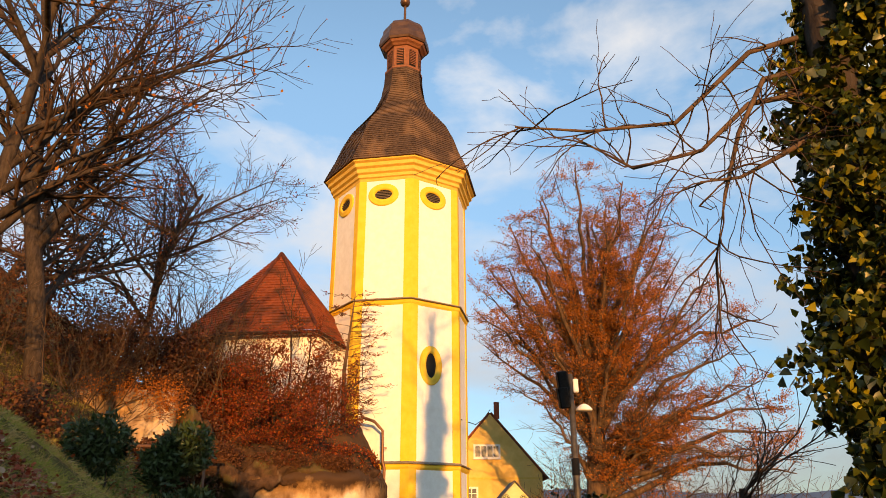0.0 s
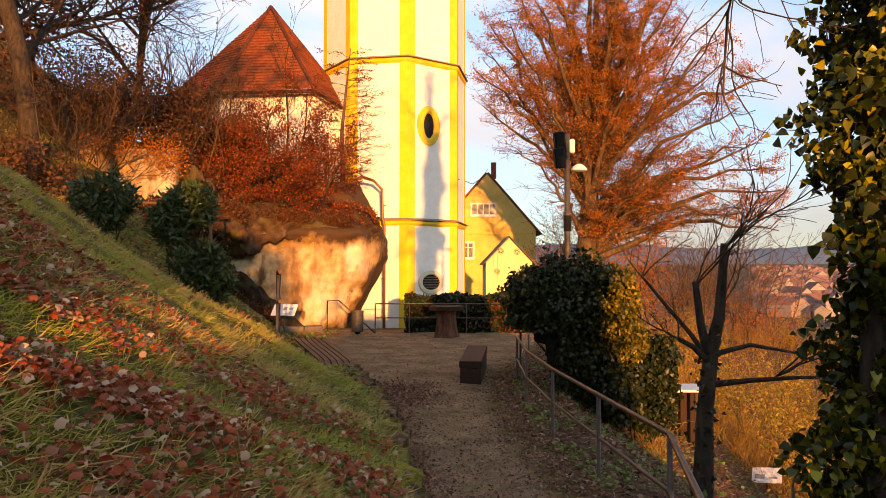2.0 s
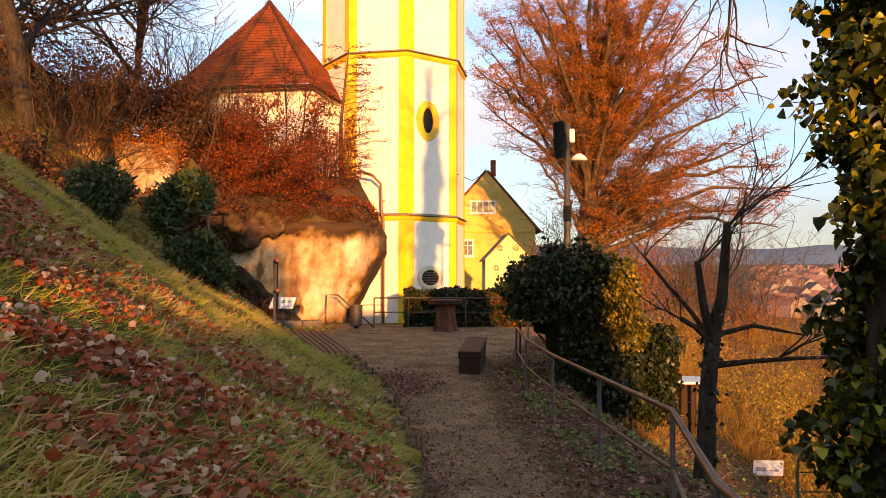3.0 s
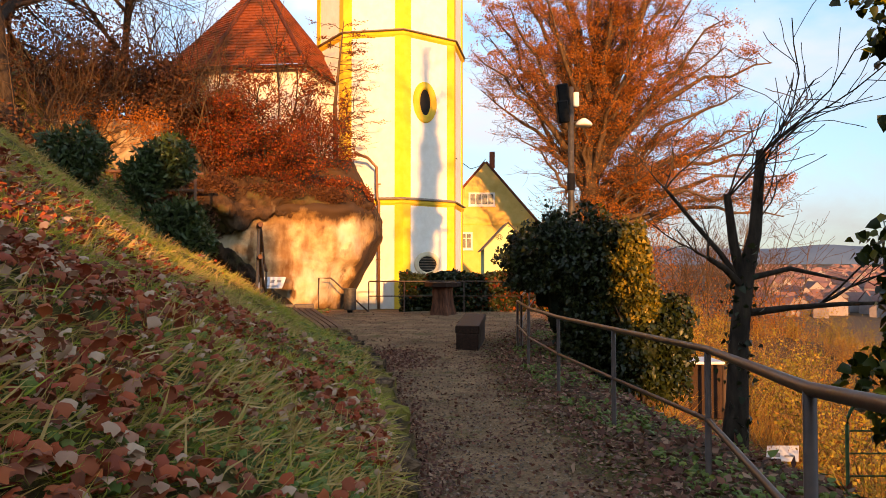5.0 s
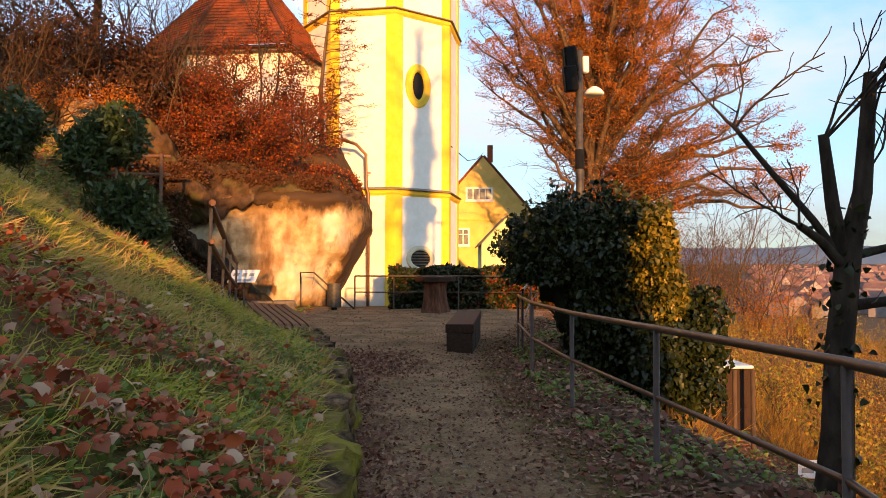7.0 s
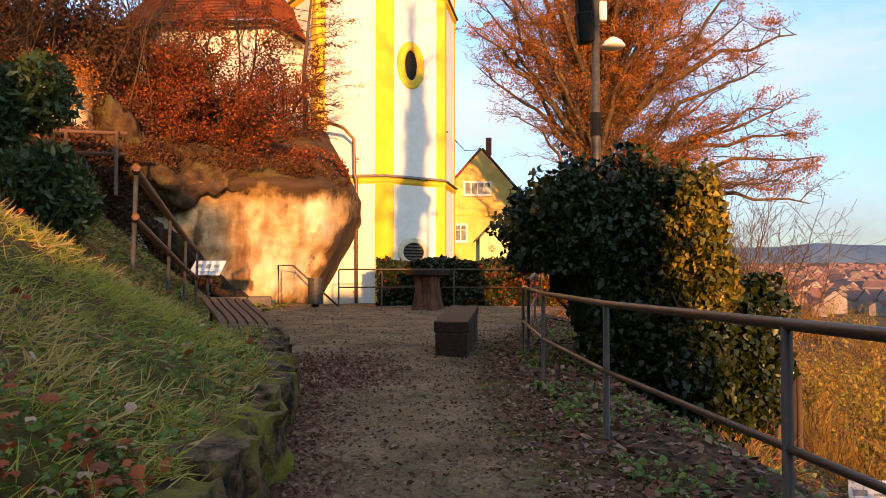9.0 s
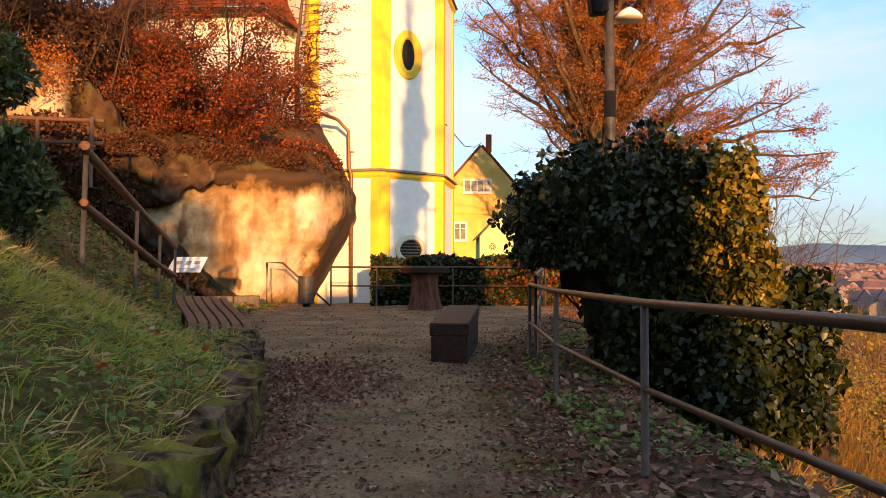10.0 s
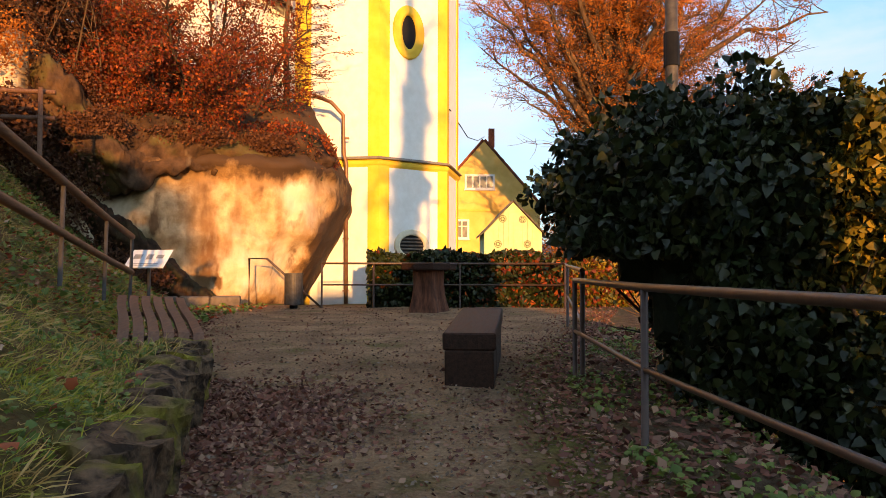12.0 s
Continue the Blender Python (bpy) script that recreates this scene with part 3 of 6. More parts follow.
def build_tower():
    t = thing("church_tower", "white octagonal church tower with yellow corner strips and onion roof", "tower", TC)
    t.matrix_world = Matrix.Identity(4)
    oct_prism("wall", [(TR, -1.2), (TR, 20.6)], M_WHITE, t)
    for k in range(8):
        a = octagon(TR, 0)[k]
        m0, al0, n0 = face_frame(k)
        m1, al1, n1 = face_frame(k - 1)
        wd = 0.4
        for z0, z1 in ((-1.2, 4.86), (5.12, 12.84), (13.10, 19.75)):
            o = 0.035
            c = octagon(TR + o / math.cos(radians(22.5)), 0)[k]
            low = [a - al1 * wd, a - al1 * wd + n1 * o, c, a + al0 * wd + n0 * o, a + al0 * wd, a - Vector((n0 + n1)) * 0.1]
            V, Fc = ring_stack([[p + Vector((0, 0, z0)) for p in low], [p + Vector((0, 0, z1)) for p in low]])
            mesh_object("corner_strip", V, Fc, M_YELLOW, t, "yellow painted corner strip")
    for z in (4.86, 12.84):
        oct_prism("band", [(TR, z - 0.1), (TR + 0.09, z), (TR + 0.12, z + 0.1), (TR + 0.03, z + 0.16)], M_YELLOW, t, "yellow string course")
        oct_prism("band", [(TR + 0.02, z + 0.161), (TR + 0.2, z + 0.165), (TR + 0.2, z + 0.2), (TR + 0.02, z + 0.28)], M_LEAD, t, "dark metal flashing")
    oct_prism("cornice", [(TR + 0.02, 19.75), (TR + 0.06, 19.9), (TR + 0.16, 19.95), (TR + 0.16, 20.12), (TR + 0.3, 20.2), (TR + 0.3, 20.42), (TR + 0.46, 20.5), (TR + 0.46, 20.7), (TR + 0.62, 20.78), (TR + 0.62, 20.86)], M_CORNICE, t, "stepped ochre cornice")
    # bell roof: profile sampled, shingle courses stepped
    prof = [(TR + 0.72, 20.87), (TR + 0.45, 21.5), (TR + 0.12, 22.2), (TR - 0.25, 23.2), (TR - 0.75, 24.2), (TR - 1.45, 25.1), (TR - 2.05, 25.9), (TR - 2.45, 26.9), (TR - 2.62, 27.9), (TR - 2.68, 28.9)]
    zs = [p[1] for p in prof]
    rs = [p[0] for p in prof]
    fine = []
    z = 20.87
    while z < 28.85:
        fine.append((float(np.interp(z, zs, rs)) + 0.035, z))
        fine.append((float(np.interp(z + 0.16, zs, rs)) + 0.0, z + 0.158))
        z += 0.16
    oct_prism("bell_roof", fine, M_SHINGLE, t, "brown weathered shingle bell roof")
    rl = TR - 2.75
    oct_prism("lantern", [(rl + 0.12, 28.66), (rl + 0.12, 28.8), (rl, 28.82), (rl, 30.3), (rl + 0.1, 30.32), (rl + 0.2, 30.42), (rl + 0.34, 30.5), (rl + 0.42, 30.62)], M_WOODRED, t, "red-brown boarded lantern")
    for k in range(8):
        mid, al, nn = face_frame(k, rl)
        sh = box("shutter", mid + nn * 0.02 + Vector((0, 0, 29.5)), (0.44, 0.05, 1.15), M_DARK, t, rot=(0, 0, math.degrees(math.atan2(al.y, al.x))))
        for i in range(9):
            box("louvre", mid + nn * 0.06 + Vector((0, 0, 29.02 + 0.12 * i)), (0.4, 0.05, 0.05), M_WOODRED, sh, rot=(0, 0, math.degrees(math.atan2(al.y, al.x))))
    oct_prism("cap", [(rl + 0.5, 30.63), (rl + 0.56, 30.75), (rl + 0.5, 31.2), (rl + 0.34, 31.6), (rl + 0.3, 31.9), (rl + 0.1, 32.2), (0.35, 32.35), (0.1, 32.5)], M_COPPER, t, "aged copper lantern cap")
    tube("finial", [TC + Vector((0, 0, z)) for z in (32.3, 32.9, 33.9, 34.2)], [0.16, 0.09, 0.08, 0.12], M_COPPER, t)
    bm = bmesh.new()
    bmesh.ops.create_uvsphere(bm, u_segments=16, v_segments=10, radius=0.33, matrix=Matrix.Translation(TC + Vector((0, 0, 34.4))))
    part("ball", bm, M_COPPER, t, smooth=True)
    for k, o in ((-2, 0), (-1, -0.12), (0, -0.15)):
        oval_window(t, k, 18.9, 0.95, 0.58, True, o)
    oval_window(t, 0, 9.75, 0.62, 1.25, False, -0.25)
    oval_window(t, 0, 2.0, 1.05, 0.75, True, -0.1, 0.6, M_CREAM)
    return t


tower = build_tower()


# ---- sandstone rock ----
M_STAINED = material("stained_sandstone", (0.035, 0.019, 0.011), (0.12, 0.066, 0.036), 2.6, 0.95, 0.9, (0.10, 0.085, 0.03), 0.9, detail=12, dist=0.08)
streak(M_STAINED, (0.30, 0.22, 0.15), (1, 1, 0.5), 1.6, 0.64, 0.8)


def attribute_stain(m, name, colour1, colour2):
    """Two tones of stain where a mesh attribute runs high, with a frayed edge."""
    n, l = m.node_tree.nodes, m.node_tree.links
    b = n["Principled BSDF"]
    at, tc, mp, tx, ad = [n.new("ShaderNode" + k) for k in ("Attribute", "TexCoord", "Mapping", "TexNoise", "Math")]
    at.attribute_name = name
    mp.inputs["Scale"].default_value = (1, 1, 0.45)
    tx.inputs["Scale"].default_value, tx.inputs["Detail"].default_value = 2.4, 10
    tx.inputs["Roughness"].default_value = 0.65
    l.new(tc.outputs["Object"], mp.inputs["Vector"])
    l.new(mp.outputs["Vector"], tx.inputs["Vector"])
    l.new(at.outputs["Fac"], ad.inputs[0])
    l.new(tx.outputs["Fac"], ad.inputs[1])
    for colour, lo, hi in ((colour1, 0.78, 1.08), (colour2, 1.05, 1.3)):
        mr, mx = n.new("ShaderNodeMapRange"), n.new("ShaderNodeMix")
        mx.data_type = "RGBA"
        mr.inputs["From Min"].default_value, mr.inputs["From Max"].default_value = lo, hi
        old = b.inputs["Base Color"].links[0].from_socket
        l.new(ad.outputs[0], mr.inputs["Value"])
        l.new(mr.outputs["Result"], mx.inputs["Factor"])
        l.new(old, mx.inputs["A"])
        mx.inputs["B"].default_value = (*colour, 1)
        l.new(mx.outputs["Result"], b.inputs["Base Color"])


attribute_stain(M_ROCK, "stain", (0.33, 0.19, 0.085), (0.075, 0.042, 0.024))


def build_rock():
    rings = []
    for z in np.linspace(-0.6, 6.6, 70):
        xr = -4.15 + 0.49 * min(max(z, 0), 3.2) - 0.5 * max(0, z - 4.0)
        back = 0.85 * max(0, z - 4.1) + 0.35 * max(0, 1.2 - z) * 0.5
        key = [(-12.5, 37), (-11.2, 30.0 + back), (-9.2, 28.6 + back), (-7.2, 29.1 + back), (-5.2, 29.9 + back), (xr - 0.7, 30.6 + back), (xr, 31.4 + back), (xr + 0.05, 33.5), (xr - 0.2, 37)]
        seg = [math.dist(key[i], key[i + 1]) for i in range(len(key) - 1)]
        cum = np.concatenate([[0], np.cumsum(seg)])
        u = np.linspace(0, cum[-1], 150)
        X, Y = np.interp(u, cum, [k[0] for k in key]), np.interp(u, cum, [k[1] for k in key])
        ring = []
        for x, y in zip(X, Y):
            p = Vector((x, y, z))
            n1 = noise.fractal(p * 0.55, 1.0, 2.0, 5) * 0.5 + noise.noise(Vector((x * 0.3, y * 0.3, z * 1.6))) * 0.14 + noise.noise(p * 3.1) * 0.07
            cave = 1.3 * math.exp(-((x + 8.6) / 0.55) ** 2 - ((z - 3.6) / 0.75) ** 2) if y < 33 else 0
            ledge = 0.35 * math.exp(-((z - 4.2) / 0.35) ** 2) * (1 if y < 33 else 0)
            ring.append(Vector((x + 0.3 * n1, y - n1 * 0.8 + cave - ledge, z)))
        rings.append(ring)
    V, Fc = ring_stack(rings)
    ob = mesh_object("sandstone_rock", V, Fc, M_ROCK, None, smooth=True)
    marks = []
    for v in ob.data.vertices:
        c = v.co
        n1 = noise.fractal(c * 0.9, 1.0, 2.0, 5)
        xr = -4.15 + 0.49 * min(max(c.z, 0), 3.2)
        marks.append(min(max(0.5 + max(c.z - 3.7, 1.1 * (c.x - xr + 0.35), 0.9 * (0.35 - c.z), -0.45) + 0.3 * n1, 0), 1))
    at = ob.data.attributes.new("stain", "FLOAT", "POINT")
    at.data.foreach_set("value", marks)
    return tagged(ob, "weathered sandstone outcrop with stained overhanging face", "rock")


build_rock()


def build_crag(name, x0, x1, y0, z0, z1, deep, seed, label):
    rings = []
    for z in np.linspace(z0, z1, 22):
        key = [(x0, y0 + deep), (x0 + 0.2, y0 + 0.3), ((x0 + x1) / 2, y0), (x1 - 0.2, y0 + 0.4), (x1, y0 + deep)]
        seg = [math.dist(key[i], key[i + 1]) for i in range(4)]
        cum = np.concatenate([[0], np.cumsum(seg)])
        u = np.linspace(0, cum[-1], 48)
        ring = []
        for x, y in zip(np.interp(u, cum, [k[0] for k in key]), np.interp(u, cum, [k[1] for k in key])):
            n1 = noise.fractal(Vector((x + seed, y, z)) * 0.7, 1.0, 2.0, 4) * 0.4
            ring.append(Vector((x, y - n1 + 0.12 * (z - z0), z)))
        rings.append(ring)
    V, Fc = ring_stack(rings)
    return tagged(mesh_object(name, V, Fc, M_ROCK, None, smooth=True), label, "rock")


build_crag("rock_wall", -15.2, -10.2, 27.2, 3.6, 7.3, 4, 11.0, "pale sandstone wall above the stepped path")


def build_earth_bank():
    xs, vs = np.linspace(-13.5, -3.4, 70), np.linspace(0, 1, 26)
    V, Fc = [], []
    for v in vs:
        for x in xs:
            top = float(np.interp(x, [-13.5, -12, -9, -6, -4.4, -3.4], [9.2, 9.0, 8.4, 7.0, 5.8, 4.6]))
            front = 30.4 + 0.33 * max(x + 9.5, -2)
            z = 4.2 + (top - 4.2) * v ** 0.8
            y = front + 3.2 * v
            n1 = noise.fractal(Vector((x, y, z)) * 0.9, 1.0, 2.0, 4)
            V.append((x, y - 0.35 * n1, z + 0.25 * n1))
    nx = len(xs)
    for i in range(len(vs) - 1):
        for j in range(nx - 1):
            Fc.append((i * nx + j, i * nx + j + 1, (i + 1) * nx + j + 1, (i + 1) * nx + j))
    return tagged(mesh_object("earth_bank", V, Fc, M_SOIL, None, smooth=True), "dark overgrown earth above the rock", "bank", kind="structure")


M_SOIL = material("dark_rooty_soil", (0.022, 0.012, 0.008), (0.085, 0.045, 0.024), 3.5, 0.95, 0.9, (0.05, 0.045, 0.015), 1.1, dist=0.1)
build_earth_bank()


def build_brow():
    V, Fc = [], []
    n, k = 70, 18
    for i in range(n):
        f = i / (n - 1)
        c = Vector((-9.6 + 6.9 * f, 28.75 + 2.6 * f ** 1.2, 4.75 - 0.45 * f + 0.15 * math.sin(7 * f)))
        for j in range(k):
            a = 2 * math.pi * j / k
            r = 0.62 + 0.5 * noise.fractal(Vector((c.x * 1.2, 2 * math.cos(a), 2 * math.sin(a))), 1.0, 2.0, 4)
            r *= min(1, 0.25 + 6 * f, 0.25 + 6 * (1 - f))
            V.append(c + Vector((0.1 * math.sin(a), -0.55 * r * math.cos(a), r * math.sin(a))))
    for i in range(n - 1):
        for j in range(k):
            j2 = (j + 1) % k
            Fc.append((i * k + j, i * k + j2, (i + 1) * k + j2, (i + 1) * k + j))
    return tagged(mesh_object("earth_brow", V, Fc, M_SOIL, None, smooth=True), "dark soil and roots hanging over the rock's edge", "bank", kind="structure")


build_brow()


def lump_run(name, label, mat, path, seed, cat):
    """An uneven swelling along a few (x, y, z, radius) places."""
    V, Fc = [], []
    n, k = 170, 44
    f = np.linspace(0, len(path) - 1, n)
    C = [np.interp(f, range(len(path)), [p[i] for p in path]) for i in range(4)]
    for i in range(n):
        for j in range(k):
            a = 2 * math.pi * j / k
            d = Vector((0.5 * math.cos(a), -0.6 * math.cos(a), math.sin(a)))
            p = Vector((C[0][i], C[1][i], C[2][i]))
            r = C[3][i] * (1 + 0.75 * noise.fractal(p * 1.1 + d * 1.3 + Vector((seed, 0, 0)), 1.0, 2.0, 5))
            r += 0.09 * noise.fractal((p + d * r) * 3.7, 0.8, 2.1, 5)
            V.append(p + d * r)
    for i in range(n - 1):
        for j in range(k):
            j2 = (j + 1) % k
            Fc.append((i * k + j, i * k + j2, (i + 1) * k + j2, (i + 1) * k + j))
    return tagged(mesh_object(name, V, Fc, mat, None, smooth=True), label, cat)


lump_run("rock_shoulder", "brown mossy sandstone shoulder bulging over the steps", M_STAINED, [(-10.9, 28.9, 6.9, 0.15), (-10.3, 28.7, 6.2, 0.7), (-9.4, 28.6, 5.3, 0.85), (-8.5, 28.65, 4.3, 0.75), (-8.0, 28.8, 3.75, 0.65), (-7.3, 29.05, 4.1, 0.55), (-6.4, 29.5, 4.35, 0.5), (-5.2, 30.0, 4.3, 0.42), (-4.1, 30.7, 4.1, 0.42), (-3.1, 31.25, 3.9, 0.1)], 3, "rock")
lump_run("leaf_talus", "leaf-covered soil heaped against the rock's foot", M_SOIL, [(-9.2, 28.7, 3.0, 0.2), (-8.5, 28.6, 2.4, 0.55), (-7.7, 28.6, 1.7, 0.55), (-7.0, 28.75, 1.1, 0.5), (-6.3, 29.1, 0.5, 0.42), (-5.6, 29.5, 0.15, 0.2)], 8, "soil")


# ---- chapel behind the rock ----
def build_chapel():
    t = thing("chapel", "white rendered chapel with steep red tile roof", "chapel")
    foot = [(-12.6, 38), (-10.9, 35.2), (-6.2, 35.2), (-4.9, 37.4), (-4.9, 44), (-12.6, 44)]
    V, Fc = ring_stack([[(x, y, 4.0) for x, y in foot], [(x, y, 11.5) for x, y in foot]])
    mesh_object("wall", V, Fc, M_WHITE, t)
    apex = Vector((-9.2, 38.4, 16.75))
    eave = [Vector((-14.7, 37.6, 11.3)), Vector((-10.9, 34.6, 11.2)), Vector((-6.2, 34.6, 11.35)), Vector((-4.35, 36.6, 10.55)), Vector((-4.3, 44.5, 11.0)), Vector((-13.6, 44.5, 11.2))]
    ridge = Vector((-9.2, 44.5, 16.75))
    faces = [(0, 1, None), (1, 2, None), (2, 3, None), (3, 4, ridge), (5, 0, ridge)]
    for i, j, rr in faces:
        a, b = eave[i], eave[j]
        top_a, top_b = (apex, apex) if rr is None else ((apex, ridge) if i == 3 else (ridge, apex))
        V, Fc = [], []
        rows = 30
        nn = (b - a).cross(apex - a).normalized()
        for q in range(rows):
            f0, f1 = q / rows, (q + 1) / rows
            for f, o in ((f0, 0.06), (f1, 0.015)):
                V.append(a.lerp(top_a, f) + nn * o)
                V.append(b.lerp(top_b, f) + nn * o)
            k = 4 * q
            Fc.append((k, k + 1, k + 3, k + 2))
            if q:
                Fc.append((k - 2, k - 1, k + 1, k))
        mesh_object("roof", V, Fc, M_TILE, t, "red clay tile roof slope")
    for i in range(4):
        a, b = eave[i], eave[i + 1]
        tube("eave_board", [a - Vector((0, 0, 0.06)), b - Vector((0, 0, 0.06))], 0.09, M_BENCH, t, 6)
    for i in range(1, 4):
        tube("hip_tiles", [eave[i] + Vector((0, 0, 0.08)), apex + Vector((0, 0, 0.05))], 0.1, M_TILE, t, 6)
    return t


build_chapel()


# ---- rain pipe ----
pipe = thing("rain_pipe", "brown copper rain pipe beside the tower", "pipe")
tube("pipe", [(-3.75, 33.6, 7.0), (-3.2, 34.0, 6.85), (-2.82, 34.2, 6.45), (-2.8, 34.3, 5.1), (-2.72, 34.35, 4.8), (-2.72, 34.4, -0.3)], 0.07, M_PIPE, pipe, 8)
for z in (0.4, 2.2, 3.9, 5.7):
    box("bracket", (-2.74, 34.44, z), (0.2, 0.2, 0.05), M_PIPE, pipe)


# ---- yellow house ----
def window_unit(parent, c, w, h, leaves=2, transom=True):
    wd = thing("window", "white timber casement window", "window")
    del wd["category"]
    wd.parent = parent
    box("window_frame", (c[0], c[1] - 0.02, c[2]), (w + 0.24, 0.06, h + 0.24), M_FRAMEWHITE, wd, 0.01)
    for i in range(leaves):
        pw = w / leaves
        x = c[0] - w / 2 + pw * (i + 0.5)
        if transom:
            box("pane", (x, c[1] - 0.06, c[2] + h * 0.33), (pw - 0.1, 0.03, h * 0.26), M_GLASS, wd)
            box("pane", (x, c[1] - 0.06, c[2] - h * 0.15), (pw - 0.1, 0.03, h * 0.6), M_GLASS, wd)
        else:
            box("pane", (x, c[1] - 0.06, c[2]), (pw - 0.12, 0.03, h - 0.1), M_GLASS, wd)
    box("window_sill", (c[0], c[1] - 0.1, c[2] - h / 2 - 0.16), (w + 0.35, 0.2, 0.08), M_FRAMEWHITE, wd)


def build_house():
    t = thing("house", "ochre rendered gabled house with white windows", "house")
    px_, pz, hw, ez, y0, y1 = 4.46, 12.0, 4.75, 6.5, 70.0, 80.0
    prof = [(px_ - hw, -5), (px_ + hw, -5), (px_ + hw, ez), (px_, pz), (px_ - hw, ez)]
    V = [(x, y0, z) for x, z in prof] + [(x, y1, z) for x, z in prof]
    mesh_object("wall", V, [(0, 1, 2, 3, 4), (9, 8, 7, 6, 5), (0, 5, 6, 1), (1, 6, 7, 2), (4, 9, 5, 0)], M_HOUSE, t)
    for s in (-1, 1):
        a, b = Vector((px_, y0 - 0.06, pz + 0.05)), Vector((px_ + s * (hw + 0.5), y0 - 0.06, ez - 0.5))
        nrm = Vector((s * 0.76, 0, 0.65)) * 0.18
        V = []
        for y in (y0 - 0.06, y1 + 0.3):
            for p in (a, b, b + nrm, a + nrm):
                V.append((p.x, y, p.z))
        mesh_object("roof", V, [(0, 1, 2, 3), (7, 6, 5, 4), (0, 4, 5, 1), (1, 5, 6, 2), (2, 6, 7, 3), (3, 7, 4, 0)], M_TILE, t, "dark red tile roof slope")
    box("string_course", (px_, y0 - 0.03, 6.1), (2 * hw, 0.08, 0.14), M_CORNICE, t)
    box("chimney", (px_ + 0.75, 71.5, 12.5), (0.5, 0.5, 1.6), M_TILE, t)
    window_unit(t, (2.6, y0, 4.5), 1.0, 1.45)
    window_unit(t, (6.3, y0, 4.5), 1.0, 1.45)
    window_unit(t, (4.1, y0, 8.5), 2.3, 1.05, 4, False)
    return t


build_house()


def build_green_gable():
    t = thing("boarded_shed", "pale green boarded shed gable with rosette cutouts", "shed")
    c, y0, ez, pz, hw = 4.54, 48.0, 3.1, 4.75, 1.55
    n = 12
    for i in range(n):
        x0, x1 = c - hw + 2 * hw * i / n, c - hw + 2 * hw * (i + 1) / n - 0.012
        def top(x):
            return pz - (pz - ez) * abs(x - c) / hw
        V = [(x0, y0, -2.5), (x1, y0, -2.5), (x1, y0, top(x1)), (x0, y0, top(x0))]
        if x0 < c < x1:
            V = V[:3] + [(c, y0, pz)] + V[3:]
        k = len(V)
        V2 = V + [(v[0], y0 + 0.04, v[2]) for v in V]
        mesh_object("board", V2, [tuple(range(k)), tuple(range(2 * k - 1, k - 1, -1))] + [(i0, (i0 + 1) % k, k + (i0 + 1) % k, k + i0) for i0 in range(k)], M_GREENBOARD, t)
    mesh_object("back_wall", [(c - hw, 48.05, -2.5), (c + hw, 48.05, -2.5), (c + hw, 48.05, ez), (c, 48.05, pz - 0.02), (c - hw, 48.05, ez), (c - hw, 52, -2.5), (c + hw, 52, -2.5), (c + hw, 52, ez), (c, 52, pz - 0.02), (c - hw, 52, ez)], [(0, 1, 2, 3, 4), (9, 8, 7, 6, 5), (1, 6, 7, 2), (4, 9, 5, 0)], M_GREENBOARD, t)
    for s in (-1, 1):
        a, b = Vector((c, 0, pz + 0.05)), Vector((c + s * (hw + 0.2), 0, ez - 0.15))
        V = [(p.x, y, p.z + o) for y in (47.8, 52.2) for p, o in ((a, 0), (b, 0), (b, 0.08), (a, 0.08))]
        mesh_object("roof", V, [(0, 1, 2, 3), (7, 6, 5, 4), (0, 4, 5, 1), (1, 5, 6, 2), (2, 6, 7, 3), (3, 7, 4, 0)], M_STONEGREY, t)
    for x, z in ((3.98, 3.85), (5.05, 3.82), (3.72, 2.5), (5.3, 2.5)):
        ro = thing("rosette", "round pierced rosette", "rosette")
        del ro["category"]
        ro.parent = t
        V, Fc = ring_stack([[(x + r * math.cos(a), 47.985, z + r * math.sin(a)) for a in np.linspace(0, 2 * math.pi, 20, endpoint=False)] for r in (0.2, 0.17)], False, False)
        mesh_object("rim", V, Fc, M_BENCH, ro)
        for k in range(6):
            a = k * math.pi / 3
            box("cutout", (x + 0.1 * math.cos(a), 47.985, z + 0.1 * math.sin(a)), (0.07, 0.01, 0.07), M_BENCH, ro, rot=(0, math.degrees(-a), 0))
    return t


build_green_gable()


# ---- railings ----
def railing(name, label, pts, rail_h=1.05, posts=None, mid=True, r=0.027, drop=0.35):
    t = thing(name, label, "railing")
    tops = [Vector((x, y, (z if z is not None else ground_z(x, y)) + rail_h)) for x, y, z in pts]
    tube("handrail", tops, r, M_STEEL, t, 10)
    if mid:
        tube("lower_rail", [p - Vector((0, 0, rail_h * 0.5)) for p in tops], r * 0.75, M_STEEL, t, 8)
    for i, p in enumerate(tops):
        if posts is None or i in posts:
            tube("post", [(p.x, p.y, p.z - rail_h - drop), (p.x, p.y, p.z - 0.01)], r * 0.95, M_STEEL, t, 8)
    return t


